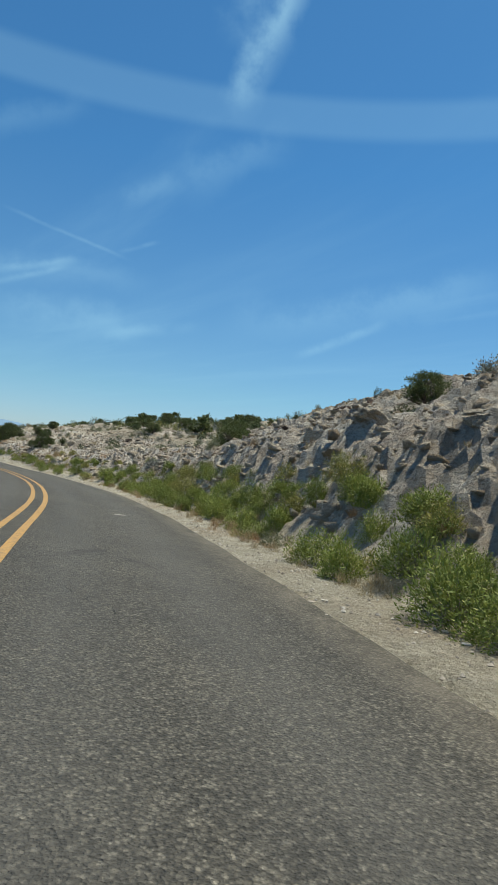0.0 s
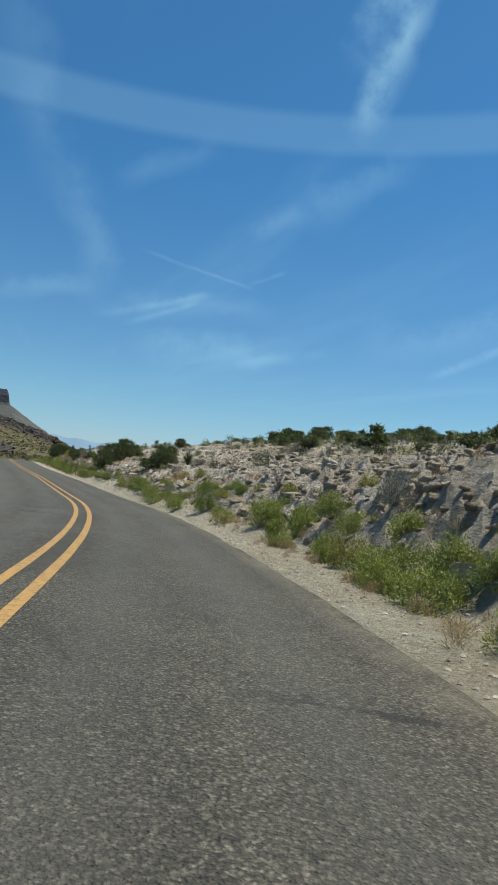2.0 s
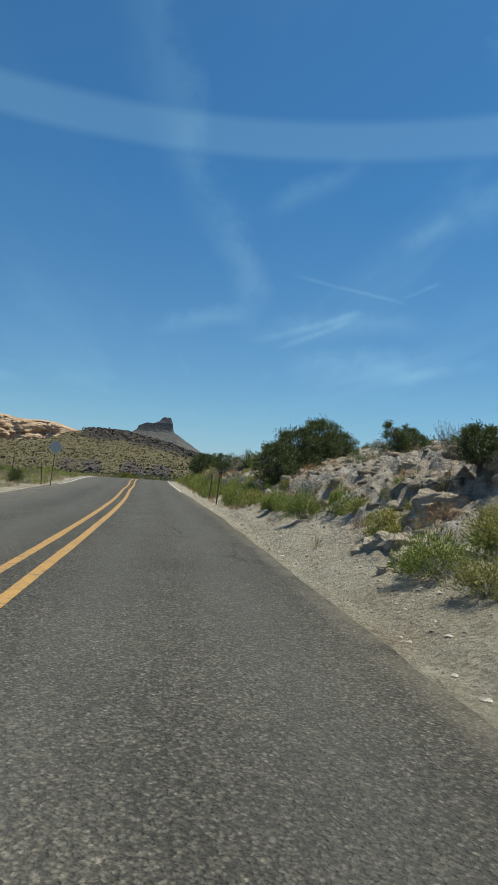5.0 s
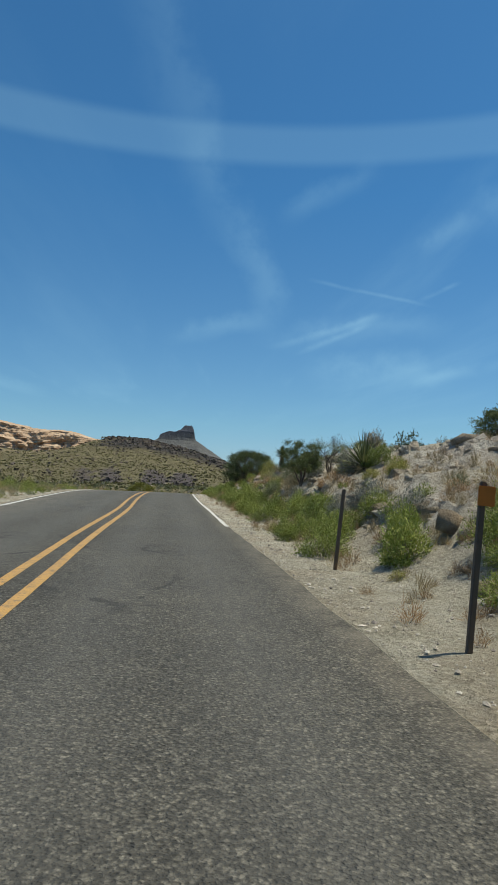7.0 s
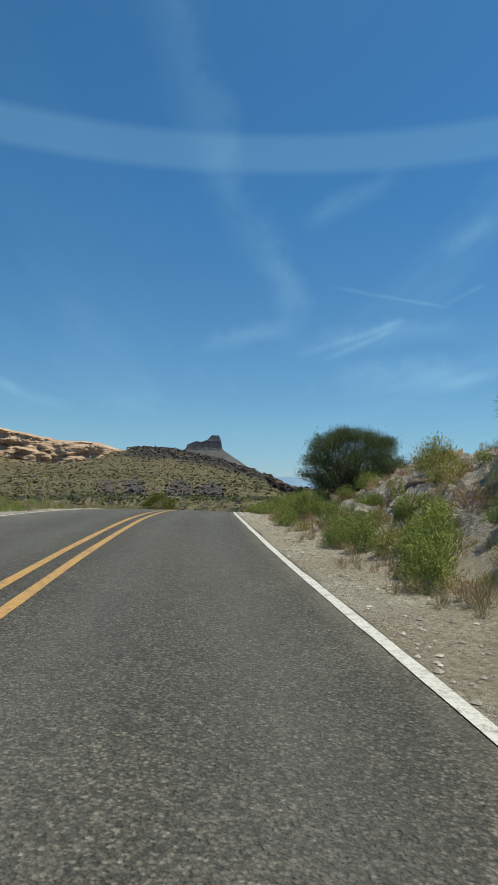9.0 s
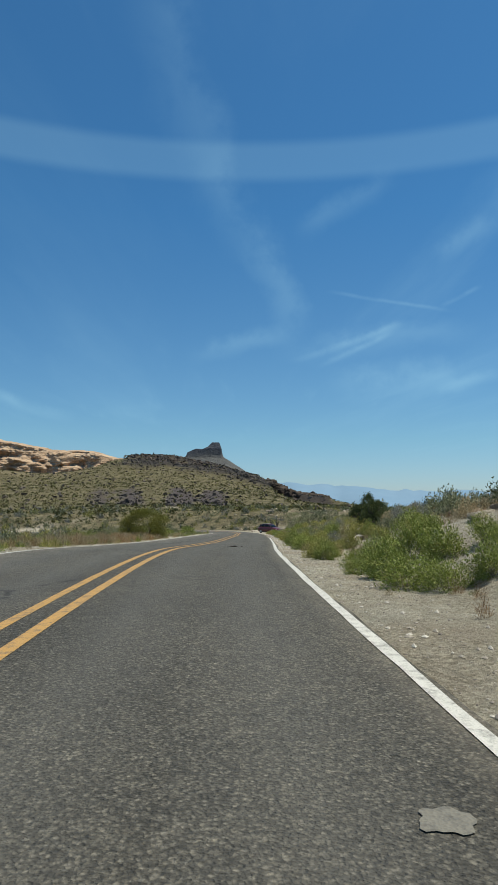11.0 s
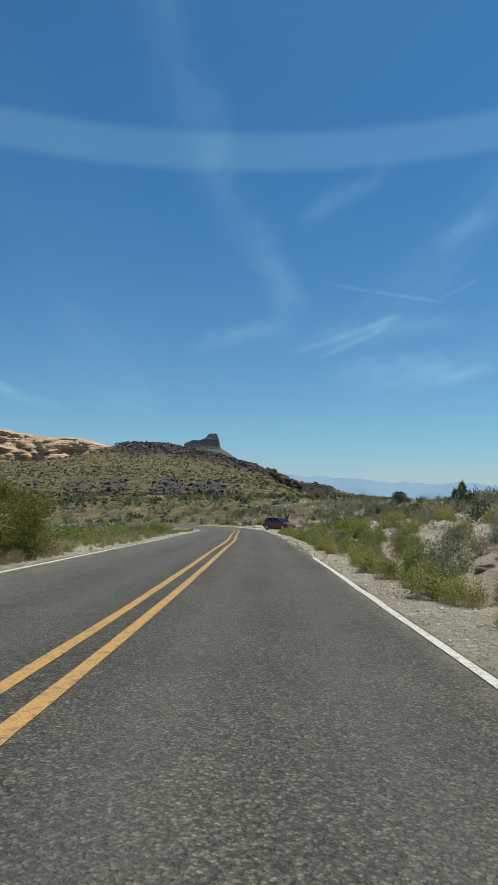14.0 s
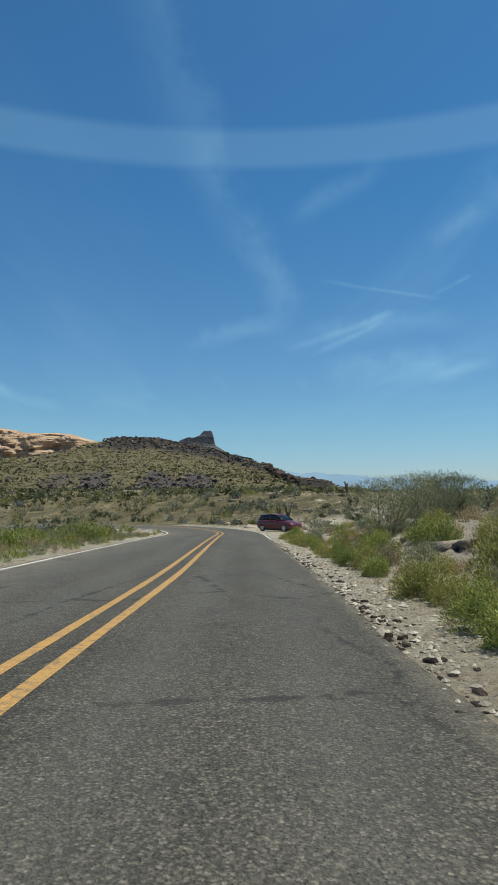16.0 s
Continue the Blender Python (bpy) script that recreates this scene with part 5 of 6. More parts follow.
def tree_parts(seed, w, h, trunk_h, n, clumps, leaf, leafw, mat, r0=0.07, tight=0.09, shape="round"):
    """Forked trunk with limbs, and a crown of many small sprays in clumps."""
    rng = np.random.default_rng(seed)
    th, v = rng.uniform(0, 2 * np.pi, clumps), rng.uniform(0, 1, clumps)
    ch = h - trunk_h * 0.6
    zc = trunk_h * 0.6 + ch * (0.08 + 0.86 * v)
    if shape == "round":
        ring = np.sqrt(np.clip(1 - (2 * v - 0.85) ** 2 / 1.4, 0.05, 1))
    elif shape == "cone":
        ring = 1.05 - 0.85 * v
    else:
        ring = 0.55 + 0.5 * np.sqrt(v)
    if shape == "spire":                                   # several pointed leaders side by side
        lead = rng.integers(0, 5, clumps)
        la, lh = np.arange(5) * 2.4, np.array([1.0, 0.82, 0.9, 0.66, 0.74])
        zc = trunk_h * 0.4 + (h - trunk_h * 0.4) * (0.02 + 0.96 * v ** 0.85) * lh[lead]
        ring = 0.42 * (1.08 - v)
    rad = w / 2 * ring * np.sqrt(rng.uniform(0.18, 1.0, clumps))
    C = np.stack([np.cos(th) * rad, np.sin(th) * rad, zc], 1)
    if shape == "spire":
        off = w * 0.27 * np.array([0.1, 1.0, 0.9, 1.1, 1.0])[lead]
        C[:, 0] += np.cos(la[lead]) * off
        C[:, 1] += np.sin(la[lead]) * off
    limbs = []
    base = np.array([0, 0, -0.15])
    forks = [np.array([rng.normal() * 0.12 * w, rng.normal() * 0.12 * w, trunk_h * rng.uniform(0.7, 1.3)]) for _ in range(4)]
    for f in forks:
        limbs.append(tube([base + rng.normal(size=3) * 0.03, f * 0.5 + rng.normal(size=3) * 0.05, f], [r0, r0 * 0.75, r0 * 0.6], 5))
    for c in C[: max(24, clumps // 2)]:
        f = forks[int(np.argmin([np.linalg.norm(c - q) for q in forks]))]
        m = (f + c) / 2 + rng.normal(size=3) * 0.06 * w
        limbs.append(tube([f, m, c], [r0 * 0.42, r0 * 0.26, r0 * 0.1], 4))
    k = rng.integers(0, clumps, n)
    P = C[k] + rng.normal(size=(n, 3)) * tight * w * np.array([1, 1, 0.75])
    D = (P - C[k]) * 2 + (P - np.array([0, 0, h * 0.4])) * 0.6
    D /= np.linalg.norm(D, axis=1)[:, None] + 1e-9
    D[:, 2] += 0.25
    return [("trunk", as_mesh("trunk", limbs, [M_BARK], None, True)), ("crown", as_mesh("crown", [leaves(rng, P, D, leaf, leafw, 0.6)], [mat]))]


JUNIPERS = [plant("juniper", tree_parts(400 + i, 2.0, hh, 0.35, 9000, 95, 0.085, 0.034, M_JUNIPER, 0.07, 0.054, sh), "dark green juniper on the rocky slope", "tree", "junipers on the slope")
            for i, (hh, sh) in enumerate(((1.6, "round"), (2.1, "spire"), (1.5, "round")))]
JUNIPERS_FAR = [plant("juniper", tree_parts(410 + i, 2.0, hh, 0.35, 460, 24, 0.32, 0.16, M_JUNIPER, 0.07, 0.08, sh), "dark green juniper far up the slope", "tree", "junipers on the slope")
                for i, (hh, sh) in enumerate(((1.5, "round"), (1.8, "cone"), (1.4, "round")))]
BIGTREE = plant("tree", tree_parts(420, 3.9, 2.6, 0.2, 66000, 300, 0.058, 0.025, M_JUNIPER, 0.11, 0.040, "round"), "broad round-crowned dark green pinyon tree on the bank", "tree")
OPENTREE = plant("tree", tree_parts(430, 1.8, 1.75, 0.55, 14000, 60, 0.065, 0.022, M_JUNIPER, 0.055, 0.058, "vase"), "sparse open-crowned tree with bare limbs on the bank", "tree")
THINTREE = plant("tree", tree_parts(431, 1.8, 1.5, 0.6, 2600, 40, 0.07, 0.02, M_SAGE, 0.05, 0.07, "vase"), "half-dead tree with bare grey branches", "tree")
WILLOW = plant("bush", tree_parts(440, 3.5, 1.95, 0.2, 22000, 110, 0.10, 0.024, M_WILLOW, 0.04, 0.045, "round"), "large yellow-green bush beside the road", "bush")
CREOSOTE = plant("bush", tree_parts(441, 3.2, 2.2, 0.2, 11000, 90, 0.09, 0.022, M_SAGE, 0.03, 0.05, "vase"), "tall airy grey-green creosote bush", "bush")


def yucca(seed, trunk_h, blade, n, name, label):
    rng = np.random.default_rng(seed)
    parts = []
    if trunk_h > 0:
        lean_x = 0.05 * trunk_h
        sk = [blades(rng, 70, blade * k_, 0.04, -86, lo_, (lean_x * f, 0, trunk_h * f)) for f, lo_, k_ in ((0.62, -76, 0.9), (0.78, -72, 1.1), (0.90, -68, 1.2), (0.99, -62, 1.15))]
        parts.append(("trunk", as_mesh("trunk", [tube([(0, 0, -0.1), (lean_x * 0.4, 0, trunk_h * 0.5), (lean_x, 0, trunk_h)], [0.10, 0.085, 0.08], 8)], [M_BARK], None, True)))
        parts.append(("dead_leaf_skirt", blade_mesh("dead_leaf_skirt", sk, [M_STRAWSKIRT])))
        c = (lean_x, 0, trunk_h)
    else:
        c = (0, 0, 0.08)
    parts.append(("leaf_rosette", blade_mesh("leaf_rosette", [blades(rng, n, blade, 0.045, -12, 85, c), blades(rng, n // 3, blade * 0.9, 0.04, -35, 5, c)], [M_YUCCA, M_STRAWSKIRT], [0, 1])))
    return plant(name, parts, label, "yucca")


YUC_GROUND = yucca(500, 0, 0.75, 110, "yucca", "spiky green yucca rosette on the bank")
YUC_TALL = yucca(501, 1.62, 0.56, 190, "yucca", "tall yucca with a brown trunk and a spiky head")
YUC_CLUMP = yucca(502, 0.55, 0.62, 120, "yucca", "dense dark yucca clump with dead lower leaves")
JOSHUA = None


def joshua():
    rng = np.random.default_rng(510)
    limbs, heads = [], []
    for tip, r in (((0.0, 0.05, 1.5), 0.11), ((0.45, 0.1, 1.9), 0.08), ((-0.4, -0.1, 1.8), 0.08), ((0.2, -0.3, 2.2), 0.08)):
        mid = np.array([tip[0] * 0.35, tip[1] * 0.3, 0.9])
        limbs.append(tube([(0, 0, -0.1), (0, 0, 0.7), mid, tip], [0.13, 0.12, 0.1, r], 7))
        heads.append(blades(rng, 70, 0.3, 0.03, -60, 85, tip))
    return plant("joshua_tree", [("trunk", as_mesh("trunk", limbs, [M_BARK], None, True)), ("leaf_heads", blade_mesh("leaf_heads", heads, [M_YUCCA]))], "small branching joshua tree on the skyline", "tree", "joshua trees on the skyline")


JOSHUA = joshua()


def place_trees():
    rg = np.random.default_rng(33)
    for x, y, s, q, k in ((14.6, 13.7, 0.68, 1.0, 0), (18.1, 30.5, 0.95, 1.0, 2), (18.9, 31.4, 0.7, 1.0, 0), (18.7, 70.2, 0.95, 1.0, 1), (19.7, 70.9, 0.6, 1.0, 0), (17.9, 71.0, 0.5, 1.0, 0),
                          (17.4, 88.6, 1.1, 1.15, 0), (18.6, 89.9, 1.25, 1.15, 2), (19.8, 90.8, 1.2, 1.15, 0), (20.9, 91.6, 1.0, 1.0, 2), (23.4, 90.5, 0.9, 1.0, 1), (25.0, 92, 0.8, 1.0, 0),
                          (29, 103.5, 0.8, 1.0, 0), (19.1, 163.5, 0.8, 1.2, 1), (19.3, 162.3, 0.7, 1.2, 0), (32.1, 214.5, 0.7, 1.5, 1), (41.4, 265, 1.3, 1.0, 0), (19.2, 121.5, 0.6, 1.0, 0), (21.5, 117.5, 0.7, 1.0, 2),
                          (22.2, 104.6, 0.8, 1.0, 0), (3.9, 101.5, 0.5, 1.1, 0), (36.4, 82.3, 1.1, 0.9, 2), (50.8, 109, 1.5, 0.9, 0), (53.5, 125.4, 1.6, 0.8, 2), (63.8, 101.8, 1.8, 0.9, 0), (46, 92, 1.5, 0.8, 2), (38, 92, 0.9, 0.9, 0)):
        put(JUNIPERS[k], x, y, s, None, 0.05, None, q)
    far = JUNIPERS_FAR
    rows = []
    for _ in range(130):
        y, d = rg.uniform(60, 165), rg.uniform(30, 80)
        rows.append((*on_axis(y, d), rg.uniform(0.7, 1.5), rg.uniform(0.7, 1.0)))
    for _ in range(46):
        y, d = rg.uniform(165, 250), rg.uniform(14, 60)
        rows.append((*on_axis(y, d), rg.uniform(0.6, 1.1), rg.uniform(0.7, 1.0)))
    put_many(far, rows)
    put(BIGTREE, 16.9, 130.8, 0.93, sink=0.36, turn=0.4)
    put(OPENTREE, 16.7, 108.6, 0.86, z=1.15, turn=1.0)
    put(THINTREE, 18.0, 109.6, 0.85, turn=2.0)
    put(WILLOW, 5.9, 183.6, 1.2)
    put(CREOSOTE, 21.3, 210.0, 1.0)
    put(CREOSOTE, 23.6, 212.5, 0.9)
    put(CREOSOTE, 26.0, 216, 0.9)
    put(YUC_GROUND, 18.4, 106.2, 1.5)
    put(YUC_TALL, 17.5, 119.6, 0.95, sink=0.28)
    put(YUC_CLUMP, 20.7, 69.7, 1.35)
    put(YUC_CLUMP, 25.2, 213.5, 1.1)
    put(YUC_GROUND, 19.8, 141, 0.9)
    put(YUC_GROUND, 6.2, 178.5, 0.8)
    for x, y, s in ((72.2, 133.6, 1.1), (66, 130, 0.8), (58, 128, 0.7), (52.3, 150.6, 0.9), (33.8, 278, 0.9), (36, 281, 0.7), (22.6, 262, 1.0), (24, 266, 0.8)):
        put(JOSHUA, x, y, s)


place_trees()


def build_hill_scrub():
    """Low scrub dotted all over the hill ahead, too far off to count."""
    rg = np.random.default_rng(44)
    n = 31000
    x, y = rg.uniform(-300, 130, n), 296 + (760 - 296) * rg.random(n) ** 1.15
    z, cover = height(x, y)
    ok = (cover["cliff"] < 0.35) & (rg.random(n) > 0.7 * np.maximum(cover["lava"], cover["scree"]))
    x, y, z = x[ok], y[ok], z[ok]
    n = len(x)
    s = 0.32 + 0.80 * rg.random(n) ** 2.6
    k = 9
    c = rg.normal(size=(n, k, 3))
    c /= np.linalg.norm(c, axis=2)[..., None]
    c[..., 2] = np.abs(c[..., 2]) * 0.8
    c *= rg.uniform(0.45, 1.0, (n, k, 1))
    q = c[:, :, None] + rg.normal(size=(n, k, 3, 3)) * 0.34
    V = q * s[:, None, None, None] + np.stack([x, y, z], 1)[:, None, None]
    tri = np.arange(n * k * 3).reshape(-1, 3)
    m = make_leaf("hill_scrub_leaf", (0.050, 0.054, 0.021), (0.12, 0.115, 0.046), (0.25, 0.225, 0.10), 0.1)
    ob = mesh_object("hill_scrub", V.reshape(-1, 3), tri, m)
    return tagged(ob, "sparse olive scrub covering the rocky hillside", "scrub", kind="stuff")


build_hill_scrub()


def build_hill_stones():
    """Dark lava blocks on the hill's crest and scree."""
    rg = np.random.default_rng(45)
    n = 13000
    x, y = rg.uniform(-130, 90, n), rg.uniform(330, 730, n)
    z, cover = height(x, y)
    ok = rg.random(n) < np.clip(0.6 * cover["lava"] + 0.5 * cover["scree"] + 0.08, 0, 1)
    x, y, z, lv = x[ok], y[ok], z[ok], cover["lava"][ok]
    n = len(x)
    s = (0.2 + 0.55 * rg.random(n) ** 2) * (1 + 0.25 * lv)
    cube = np.array([(a, b, c) for a in (-1, 1) for b in (-1, 1) for c in (-1, 1)], float)
    V = (cube[None] + rg.normal(size=(n, 8, 3)) * 0.42) * s[:, None, None] * rg.uniform(0.6, 1.2, (n, 1, 3)) + np.stack([x, y, z + 0.15 * s], 1)[:, None]
    f = np.array([(0, 1, 3, 2), (4, 6, 7, 5), (0, 4, 5, 1), (2, 3, 7, 6), (0, 2, 6, 4), (1, 5, 7, 3)])
    F = f[None] + (np.arange(n) * 8)[:, None, None]
    m = Mat("hill_stone", 0.95, 0.1)
    m.colour(m.ramp(m.island(), (0.0, (0.05, 0.043, 0.040)), (0.6, (0.105, 0.09, 0.08)), (1.0, (0.19, 0.16, 0.14))))
    ob = mesh_object("hill_stones", V.reshape(-1, 3), F.reshape(-1, 4), m.m)
    return tagged(ob, "dark lava blocks strewn over the hill's crest and scree", "stones", kind="stuff")


build_hill_stones()

# ---------------------------------------------------------------- signs, posts, car, litter


def part(name, bm, mat, parent, label="", shade=False):
    me = bpy.data.meshes.new(name)
    bm.to_mesh(me); bm.free()
    me.materials.append(mat)
    if shade:
        me.polygons.foreach_set("use_smooth", [True] * len(me.polygons))
    ob = new(name, me)
    ob.parent = parent
    if label:
        tagged(ob, label)
    return ob


def box(sx, sy, sz, at=(0, 0, 0), bevel=0.0, rot=None):
    bm = bmesh.new()
    bmesh.ops.create_cube(bm, size=1.0)
    bmesh.ops.scale(bm, vec=(sx, sy, sz), verts=bm.verts)
    if bevel:
        bmesh.ops.bevel(bm, geom=bm.edges[:], offset=bevel, segments=2, affect="EDGES")
    if rot:
        bmesh.ops.rotate(bm, matrix=Euler(rot).to_matrix(), verts=bm.verts)
    bmesh.ops.translate(bm, vec=at, verts=bm.verts)
    return bm


def cyl(r, depth, at=(0, 0, 0), seg=20, rot=None, r2=None, bevel=0.0):
    bm = bmesh.new()
    bmesh.ops.create_cone(bm, cap_ends=True, segments=seg, radius1=r, radius2=r if r2 is None else r2, depth=depth)
    if bevel:
        bmesh.ops.bevel(bm, geom=[e for e in bm.edges if abs(e.verts[0].co.z - e.verts[1].co.z) < 1e-6], offset=bevel, segments=2, affect="EDGES")
    if rot:
        bmesh.ops.rotate(bm, matrix=Euler(rot).to_matrix(), verts=bm.verts)
    bmesh.ops.translate(bm, vec=at, verts=bm.verts)
    return bm


def plain(name, col, rough=0.5, metal=0.0, var=0.25, scale=8):
    m = Mat(name, rough, 0.5, metal)
    dark = tuple(c * (1 - var) for c in col)
    m.colour(m.ramp(m.noise(scale, 5, 0.65, space="obj"), (0.3, dark), (0.7, col)))
    m.rough(m.ramp(m.noise(scale * 2, 4, space="obj"), (0.3, max(rough - 0.08, 0.02)), (0.7, min(rough + 0.1, 1.0))))
    return m.m


M_SIGN_BACK = plain("weathered_aluminium", (0.50, 0.50, 0.49), 0.55, 0.25)
M_SIGN_FACE = plain("yellow_sign_sheeting", (0.72, 0.48, 0.03), 0.5)
M_GALV = plain("rusty_steel_post", (0.17, 0.13, 0.10), 0.7, 0.4)
M_ORANGE = plain("orange_marker_plastic", (0.62, 0.20, 0.03), 0.5)


def warning_sign(x, y):
    root = tagged(new("road_sign"), "grey metal back of a diamond road sign on a steel post", "road sign")
    part("post", box(0.05, 0.04, 3.25, (0, 0, 1.45), 0.008), M_GALV, root)
    plate = part("plate", box(0.61, 0.004, 0.61, (0, -0.03, 2.65), 0.0, (0, radians(45), 0)), M_SIGN_BACK, root, "bare aluminium back of the plate")
    part("face", box(0.60, 0.003, 0.60, (0, 0.03, 0), 0.0), M_SIGN_FACE, plate, "yellow sheeting on the far side")
    for o in plate.children:
        o.matrix_basis = Matrix.LocRotScale((0, -0.056 + 0.003 + 0.027, 2.65), Euler((0, radians(45), 0)), None)
    for z in (2.4, 2.9):
        part("bolt", cyl(0.014, 0.02, (0, -0.038, z), 8, (radians(90), 0, 0)), M_GALV, root)
    root.matrix_basis = pose(x, y, ground_z(x, y) - 0.15, 2, 3.5, -4)
    return root


def marker_post(x, y, h, lean, flag):
    root = tagged(new("marker_post"), "thin steel roadside post with an orange marker" if flag else "thin dark steel roadside post in the brush", "post", "posts along the road")
    part("post", box(0.055, 0.045, h + 0.2, (0, 0, h / 2 - 0.1), 0.008), M_GALV, root)
    if flag:
        part("marker", box(0.16, 0.02, 0.17, (0.02, -0.035, h - 0.12), 0.006), M_ORANGE, root, "small orange plate")
    root.matrix_basis = pose(x, y, ground_z(x, y), 2, lean, 8)
    return root


warning_sign(6.2, 99.7)
marker_post(15.1, 90.5, 1.45, 3, True)
marker_post(15.1, 95.6, 1.3, 4, False)
marker_post(5.5, 100.8, 1.3, -2, False)
marker_post(3.4, 102.5, 1.5, 2, False)


# ---- the parked car
M_RED = Mat("dark_red_car_paint", 0.28, 0.5)
M_RED.colour(M_RED.ramp(M_RED.noise(3, 3, space="obj"), (0.3, (0.085, 0.010, 0.010)), (0.7, (0.12, 0.013, 0.013))))
M_RED.b.inputs["Coat Weight"].default_value = 0.6
M_RED = M_RED.m
M_GLASS = plain("dark_tinted_glass", (0.012, 0.014, 0.016), 0.06, 0.0, 0.1)
M_TYRE = plain("tyre_rubber", (0.022, 0.021, 0.020), 0.85)
M_RIM = plain("alloy_rim", (0.45, 0.45, 0.46), 0.35, 0.9)
M_LAMP = plain("headlamp_glass", (0.72, 0.74, 0.76), 0.08)
M_TRIM = plain("black_plastic_trim", (0.025, 0.025, 0.026), 0.6)
M_TAIL = plain("red_tail_lamp", (0.35, 0.01, 0.01), 0.2)


def loft(sections):
    """A body skinned over cross-sections (x position, list of half-outline (y, z) from sill to roof)."""
    bm = bmesh.new()
    rings = []
    for x, half in sections:
        pts = [(x, y, z) for y, z in half] + [(x, -y, z) for y, z in reversed(half)]
        rings.append([bm.verts.new(p) for p in pts])
    n = len(rings[0])
    for a, b in zip(rings[:-1], rings[1:]):
        for i in range(n - 1):
            bm.faces.new((a[i], b[i], b[i + 1], a[i + 1]))
        bm.faces.new((a[n - 1], b[n - 1], b[0], a[0]))
    bm.faces.new(rings[0][::-1]); bm.faces.new(rings[-1])
    bmesh.ops.recalc_face_normals(bm, faces=bm.faces)
    return bm


def build_car(x, y, heading):
    root = tagged(new("car"), "dark red crossover car parked on the gravel pull-out", "car")
    # x forward, y left, z up; lower body then cabin
    low = loft([(-2.2, [(0.62, 0.38), (0.70, 0.6), (0.70, 0.85), (0.55, 0.95)]), (-2.05, [(0.80, 0.28), (0.88, 0.55), (0.87, 0.9), (0.72, 1.02)]),
                (-1.0, [(0.86, 0.24), (0.92, 0.55), (0.90, 0.92), (0.76, 1.04)]), (0.4, [(0.86, 0.24), (0.92, 0.55), (0.90, 0.92), (0.78, 1.02)]),
                (1.0, [(0.86, 0.24), (0.92, 0.55), (0.89, 0.88), (0.74, 0.98)]), (1.8, [(0.84, 0.26), (0.88, 0.52), (0.83, 0.78), (0.66, 0.90)]),
                (2.12, [(0.72, 0.30), (0.76, 0.5), (0.70, 0.68), (0.5, 0.76)]), (2.22, [(0.55, 0.36), (0.6, 0.5), (0.56, 0.62), (0.4, 0.68)])])
    bmesh.ops.subdivide_edges(low, edges=low.edges[:], cuts=1, use_grid_fill=True, smooth=0.3)
    part("body", low, M_RED, root, shade=True)
    cab = loft([(-2.08, [(0.74, 1.0), (0.70, 1.06), (0.6, 1.10), (0.4, 1.12)]), (-1.75, [(0.76, 1.0), (0.70, 1.3), (0.62, 1.47), (0.45, 1.52)]), (-0.6, [(0.78, 1.0), (0.71, 1.34), (0.62, 1.54), (0.45, 1.59)]),
                (0.1, [(0.78, 1.0), (0.70, 1.34), (0.61, 1.52), (0.45, 1.57)]), (0.55, [(0.77, 1.0), (0.70, 1.2), (0.63, 1.36), (0.46, 1.41)]), (1.15, [(0.74, 0.96), (0.71, 0.98), (0.66, 0.99), (0.46, 1.0)])])
    part("cabin_glass", cab, M_GLASS, root, "dark tinted windows all round", True)
    roof = loft([(-1.85, [(0.63, 1.475), (0.6, 1.5), (0.4, 1.53), (0.2, 1.54)]), (-0.6, [(0.645, 1.545), (0.61, 1.575), (0.42, 1.61), (0.2, 1.62)]), (0.15, [(0.635, 1.52), (0.6, 1.55), (0.42, 1.585), (0.2, 1.595)]), (0.3, [(0.62, 1.47), (0.58, 1.49), (0.4, 1.52), (0.2, 1.53)])])
    part("roof", roof, M_RED, root, shade=True)
    for s in (1, -1):
        for px, tilt_ in ((-0.55, 0.05), (-1.45, -0.25)):
            part("pillar", box(0.09, 0.03, 0.58, (px, s * 0.725, 1.25), 0.01, (s * 0.24, tilt_, 0)), M_RED, root)
        part("pillar", box(0.07, 0.05, 0.78, (0.72, s * 0.70, 1.24), 0.015, (s * 0.16, -0.98, 0)), M_RED, root)
        part("sill", box(2.3, 0.06, 0.10, (-0.05, s * 0.88, 0.27), 0.02), M_TRIM, root)
        mir = part("wing_mirror", box(0.14, 0.20, 0.14, (0.62, s * 0.99, 1.06), 0.04), M_RED, root)
        part("mirror_glass", box(0.01, 0.15, 0.10, (0.545, s * 0.99, 1.06), 0.004), M_GLASS, mir)
        part("headlight", box(0.34, 0.26, 0.14, (1.98, s * 0.60, 0.70), 0.04, (0, 0.15, -s * 0.55)), M_LAMP, root)
        part("tail_light", box(0.16, 0.22, 0.2, (-2.1, s * 0.68, 0.82), 0.04), M_TAIL, root)
        for px in (-0.25, -1.15):
            part("door_handle", box(0.18, 0.03, 0.035, (px, s * 0.915, 0.90), 0.01), M_RED, root)
        for wx in (1.32, -1.38):
            wh = part("wheel", cyl(0.335, 0.22, (wx, s * 0.80, 0.335), 32, (radians(90), 0, 0), bevel=0.04), M_TYRE, root, "black tyre on an alloy rim", True)
            part("rim", cyl(0.225, 0.03, (wx, s * 0.905, 0.335), 24, (radians(90), 0, 0), bevel=0.01), M_RIM, wh)
            part("wheel_arch", cyl(0.39, 0.10, (wx, s * 0.83, 0.37), 28, (radians(90), 0, 0)), M_TRIM, root)
    part("grille", box(0.05, 0.7, 0.12, (2.19, 0, 0.62), 0.02), M_TRIM, root)
    part("bumper", box(0.12, 1.35, 0.16, (2.12, 0, 0.36), 0.05), M_TRIM, root)
    part("number_plate", box(0.015, 0.31, 0.15, (2.225, 0, 0.46), 0.003), M_SIGN_BACK, root, "pale plate with no readable marks")
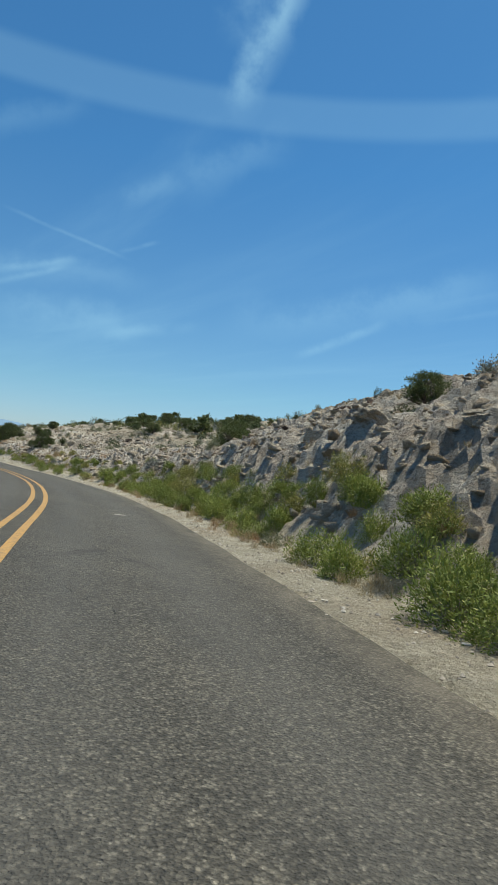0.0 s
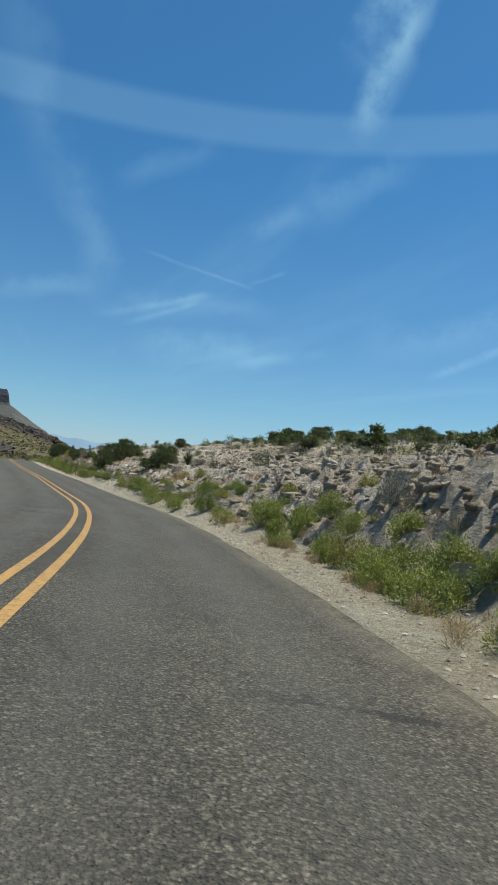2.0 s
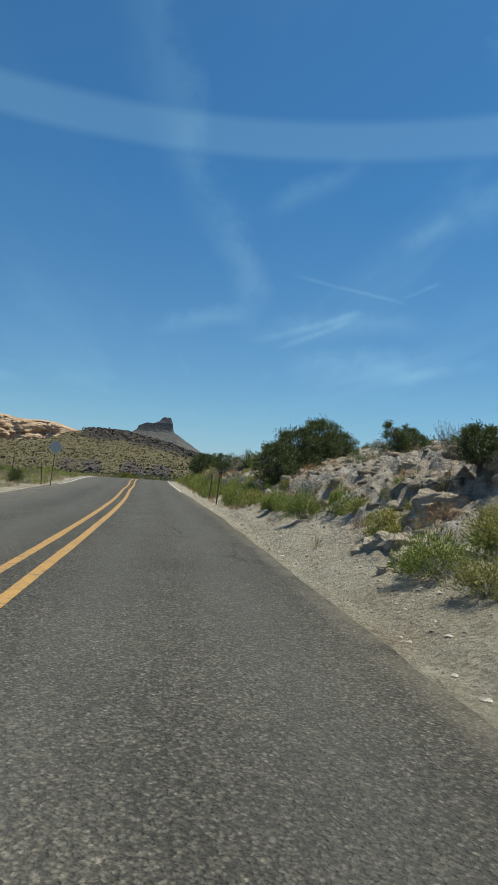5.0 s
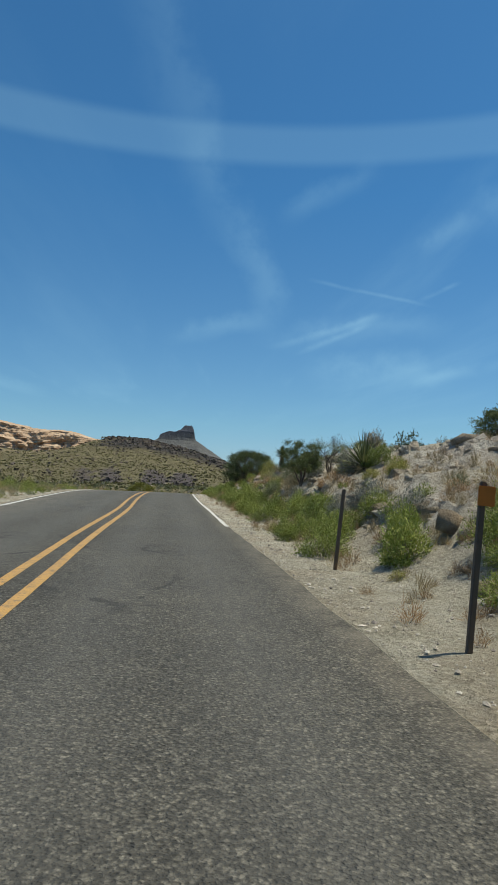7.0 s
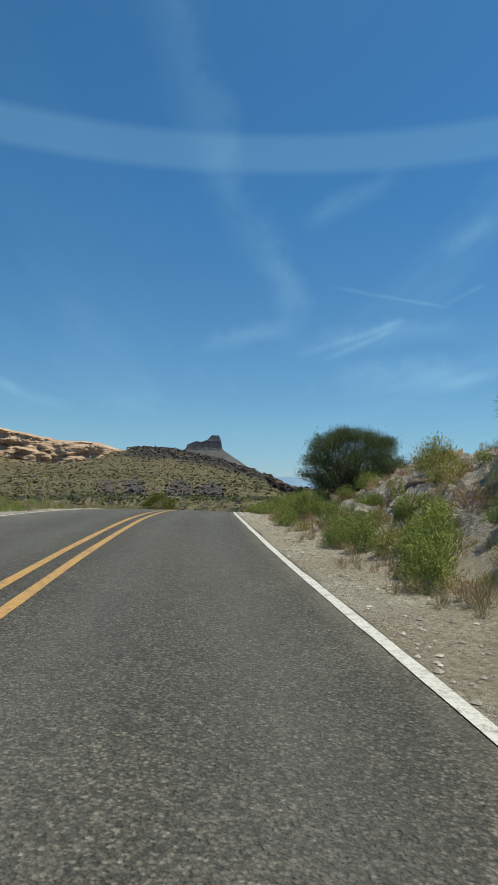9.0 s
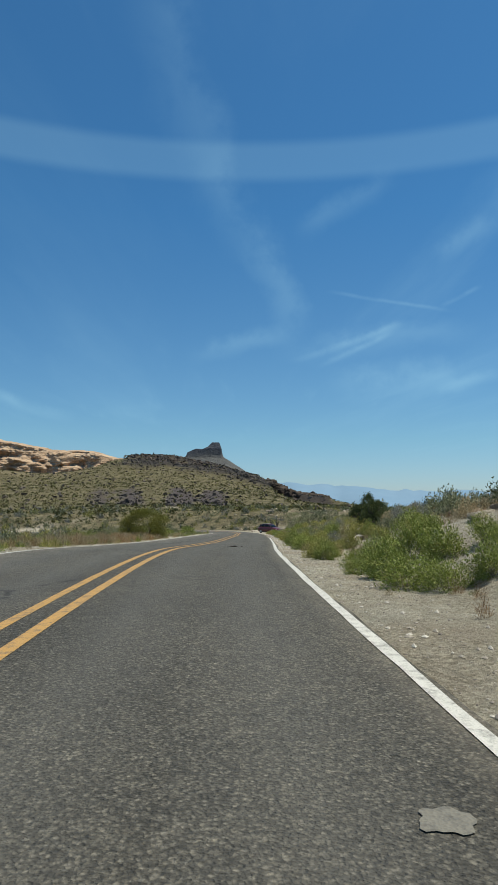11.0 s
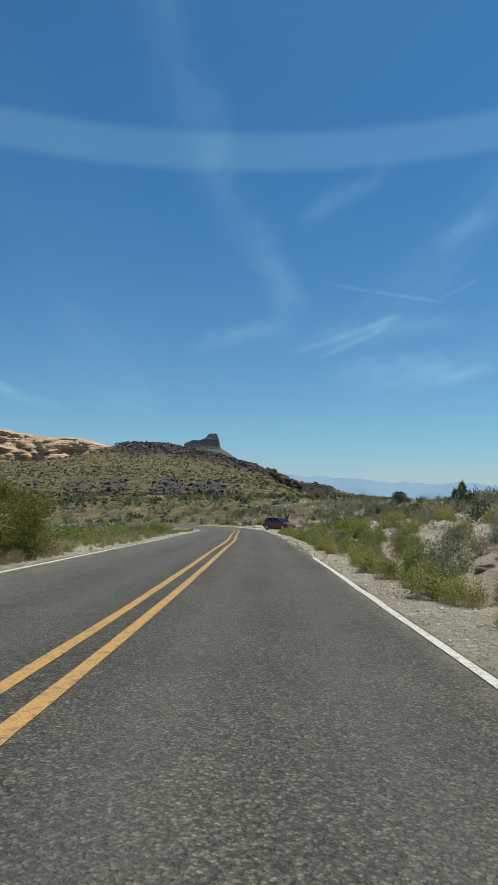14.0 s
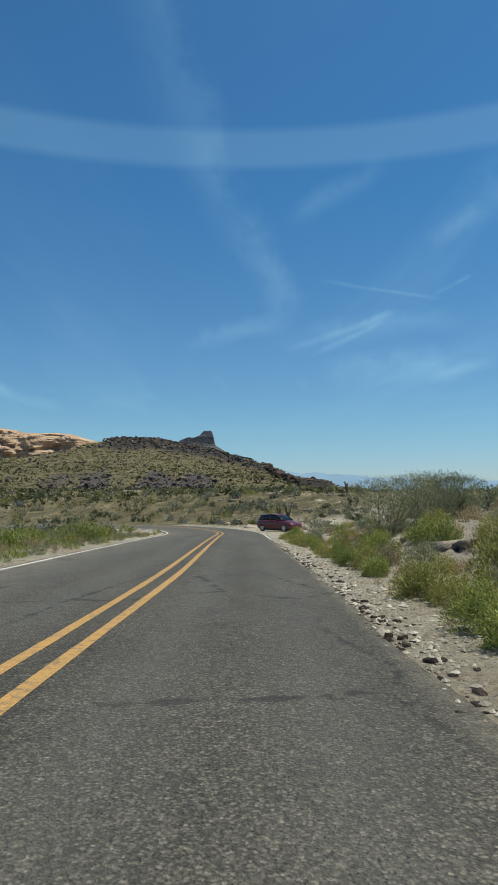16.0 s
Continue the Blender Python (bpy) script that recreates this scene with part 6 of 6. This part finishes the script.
    root.matrix_basis = pose(x, y, ground_z(x, y) + 0.01, 0, 0, heading)
    return root


build_car(21.0, 247.5, -48)


# ---- marks on the asphalt
def road_patch(name, y, d, sx, sy, mat, label, seed):
    """A thin uneven patch on the road's surface."""
    rng = np.random.default_rng(seed)
    n = 28
    a = np.linspace(0, 2 * np.pi, n, endpoint=False)
    r = 1 + 0.45 * (np.array([fbm(np.array([3 + 2 * math.cos(t) + seed]), np.array([2 * math.sin(t)]), 3)[0] for t in a]) - 0.5) * 2
    cx, cy = on_axis(y, d)
    i = int(np.argmin(np.hypot(AXIS[:, 0] - cx, AXIS[:, 1] - cy)))
    T, N = AXIS_T[i], AXIS_N[i]
    V = []
    for s in (1.0, 0.55, 0.0):
        for t, q in zip(a, r):
            u, v = s * q * sx * math.cos(t), s * q * sy * math.sin(t)
            px, py = cx + N[0] * u + T[0] * v, cy + N[1] * u + T[1] * v
            dd, zr, _ = near_road([px], [py])
            V.append((px, py, float(zr[0]) - 0.012 * abs(float(dd[0])) + 0.008))
    F = [(k * n + j, k * n + (j + 1) % n, (k + 1) * n + (j + 1) % n, (k + 1) * n + j) for k in range(2) for j in range(n)]
    ob = mesh_object(name, V, F, mat, True)
    ob.parent = road
    return tagged(ob, label)


M_DUSTPATCH = make_paint("dusty_road_scuff", (0.20, 0.185, 0.155), (0.15, 0.14, 0.12))
M_PALEPATCH = make_paint("pale_road_scar", (0.36, 0.335, 0.275), (0.26, 0.245, 0.21))
road_patch("road_patch", 16.85, 2.08, 0.16, 0.17, M_PALEPATCH, "pale scraped patch in the asphalt", 1)
road_patch("road_patch", 18.4, 2.05, 0.12, 0.06, M_PALEPATCH, "pale scraped patch in the asphalt", 2)
road_patch("road_patch", 157.1, 1.05, 0.34, 0.035, M_DUSTPATCH, "pale scraped patch in the asphalt", 3)
road_patch("road_patch", 133.0, 2.8, 0.12, 0.12, M_DUSTPATCH, "pale scraped patch in the asphalt", 4)


def road_crack(knots, width, seed):
    """A wandering open crack across or along the asphalt, through places (y, offset from the yellow line)."""
    rng = np.random.default_rng(seed)
    k = np.array(knots, float)
    n = 26
    u = np.linspace(0, len(k) - 1, n)
    y = np.interp(u, np.arange(len(k)), k[:, 0]) + 0.05 * rng.normal(size=n)
    d = np.interp(u, np.arange(len(k)), k[:, 1]) + 0.05 * rng.normal(size=n)
    c = np.array([on_axis(a, b) for a, b in zip(y, d)])
    t = np.gradient(c, axis=0)
    t /= np.linalg.norm(t, axis=1)[:, None] + 1e-9
    side = np.stack([t[:, 1], -t[:, 0]], 1) * (width * rng.uniform(0.2, 0.7, n) * np.sin(np.linspace(0.25, math.pi - 0.25, n)))[:, None] / 2
    p = np.concatenate([c - side, c + side])
    dd, zr, _ = near_road(p[:, 0], p[:, 1])
    V = np.column_stack([p, zr - 0.012 * np.abs(dd) + 0.006])
    F = [(i, i + 1, n + i + 1, n + i) for i in range(n - 1)]
    ob = mesh_object("crack", V, F, M_CRACK, True)
    ob.parent = road
    return ob


M_CRACK = plain("dark_road_crack", (0.020, 0.019, 0.018), 0.95)
for seed_, (wide_, places_) in enumerate(((0.014, ((7.2, 0.5), (6.8, 0.9), (6.4, 1.16), (5.9, 1.36), (5.2, 1.5))), (0.016, ((192.4, 0.8), (192.2, 1.81), (192.2, 2.6))), (0.014, ((195.9, 1.2), (195.7, 2.3))),
                                           (0.016, ((152.6, 1.75), (152.4, 2.06), (152.1, 2.35))), (0.012, ((154.2, 1.5), (154.2, 2.1))), (0.016, ((187.4, 1.1), (187.6, 2.4))))):
    road_crack(places_, wide_, 60 + seed_)
for x_, y_, s_ in ((12.28, 156.3, 0.065), (12.40, 156.4, 0.04), (12.62, 156.2, 0.028), (12.18, 156.5, 0.035)):
    o_ = put(SCATTER.choice(dark_rocks), x_, y_, s_, float(near_road([x_], [y_])[1][0]), 0.01, None, 0.5)
    tagged(o_, "small dark piece of debris lying on the asphalt", "debris", "debris on the road")

retire(WEEDS + pale_rocks + dark_rocks + red_rocks + slabs + GREENS + YGREENS + DULLS + SAGES + TUFTS + GRASSES + TWIGS + JUNIPERS + JUNIPERS_FAR + FIELD_ROCKS + OUTCROPS + FAR_SAGES + LITE
       + [BIGTREE, OPENTREE, THINTREE, WILLOW, CREOSOTE, YUC_GROUND, YUC_TALL, YUC_CLUMP, JOSHUA])
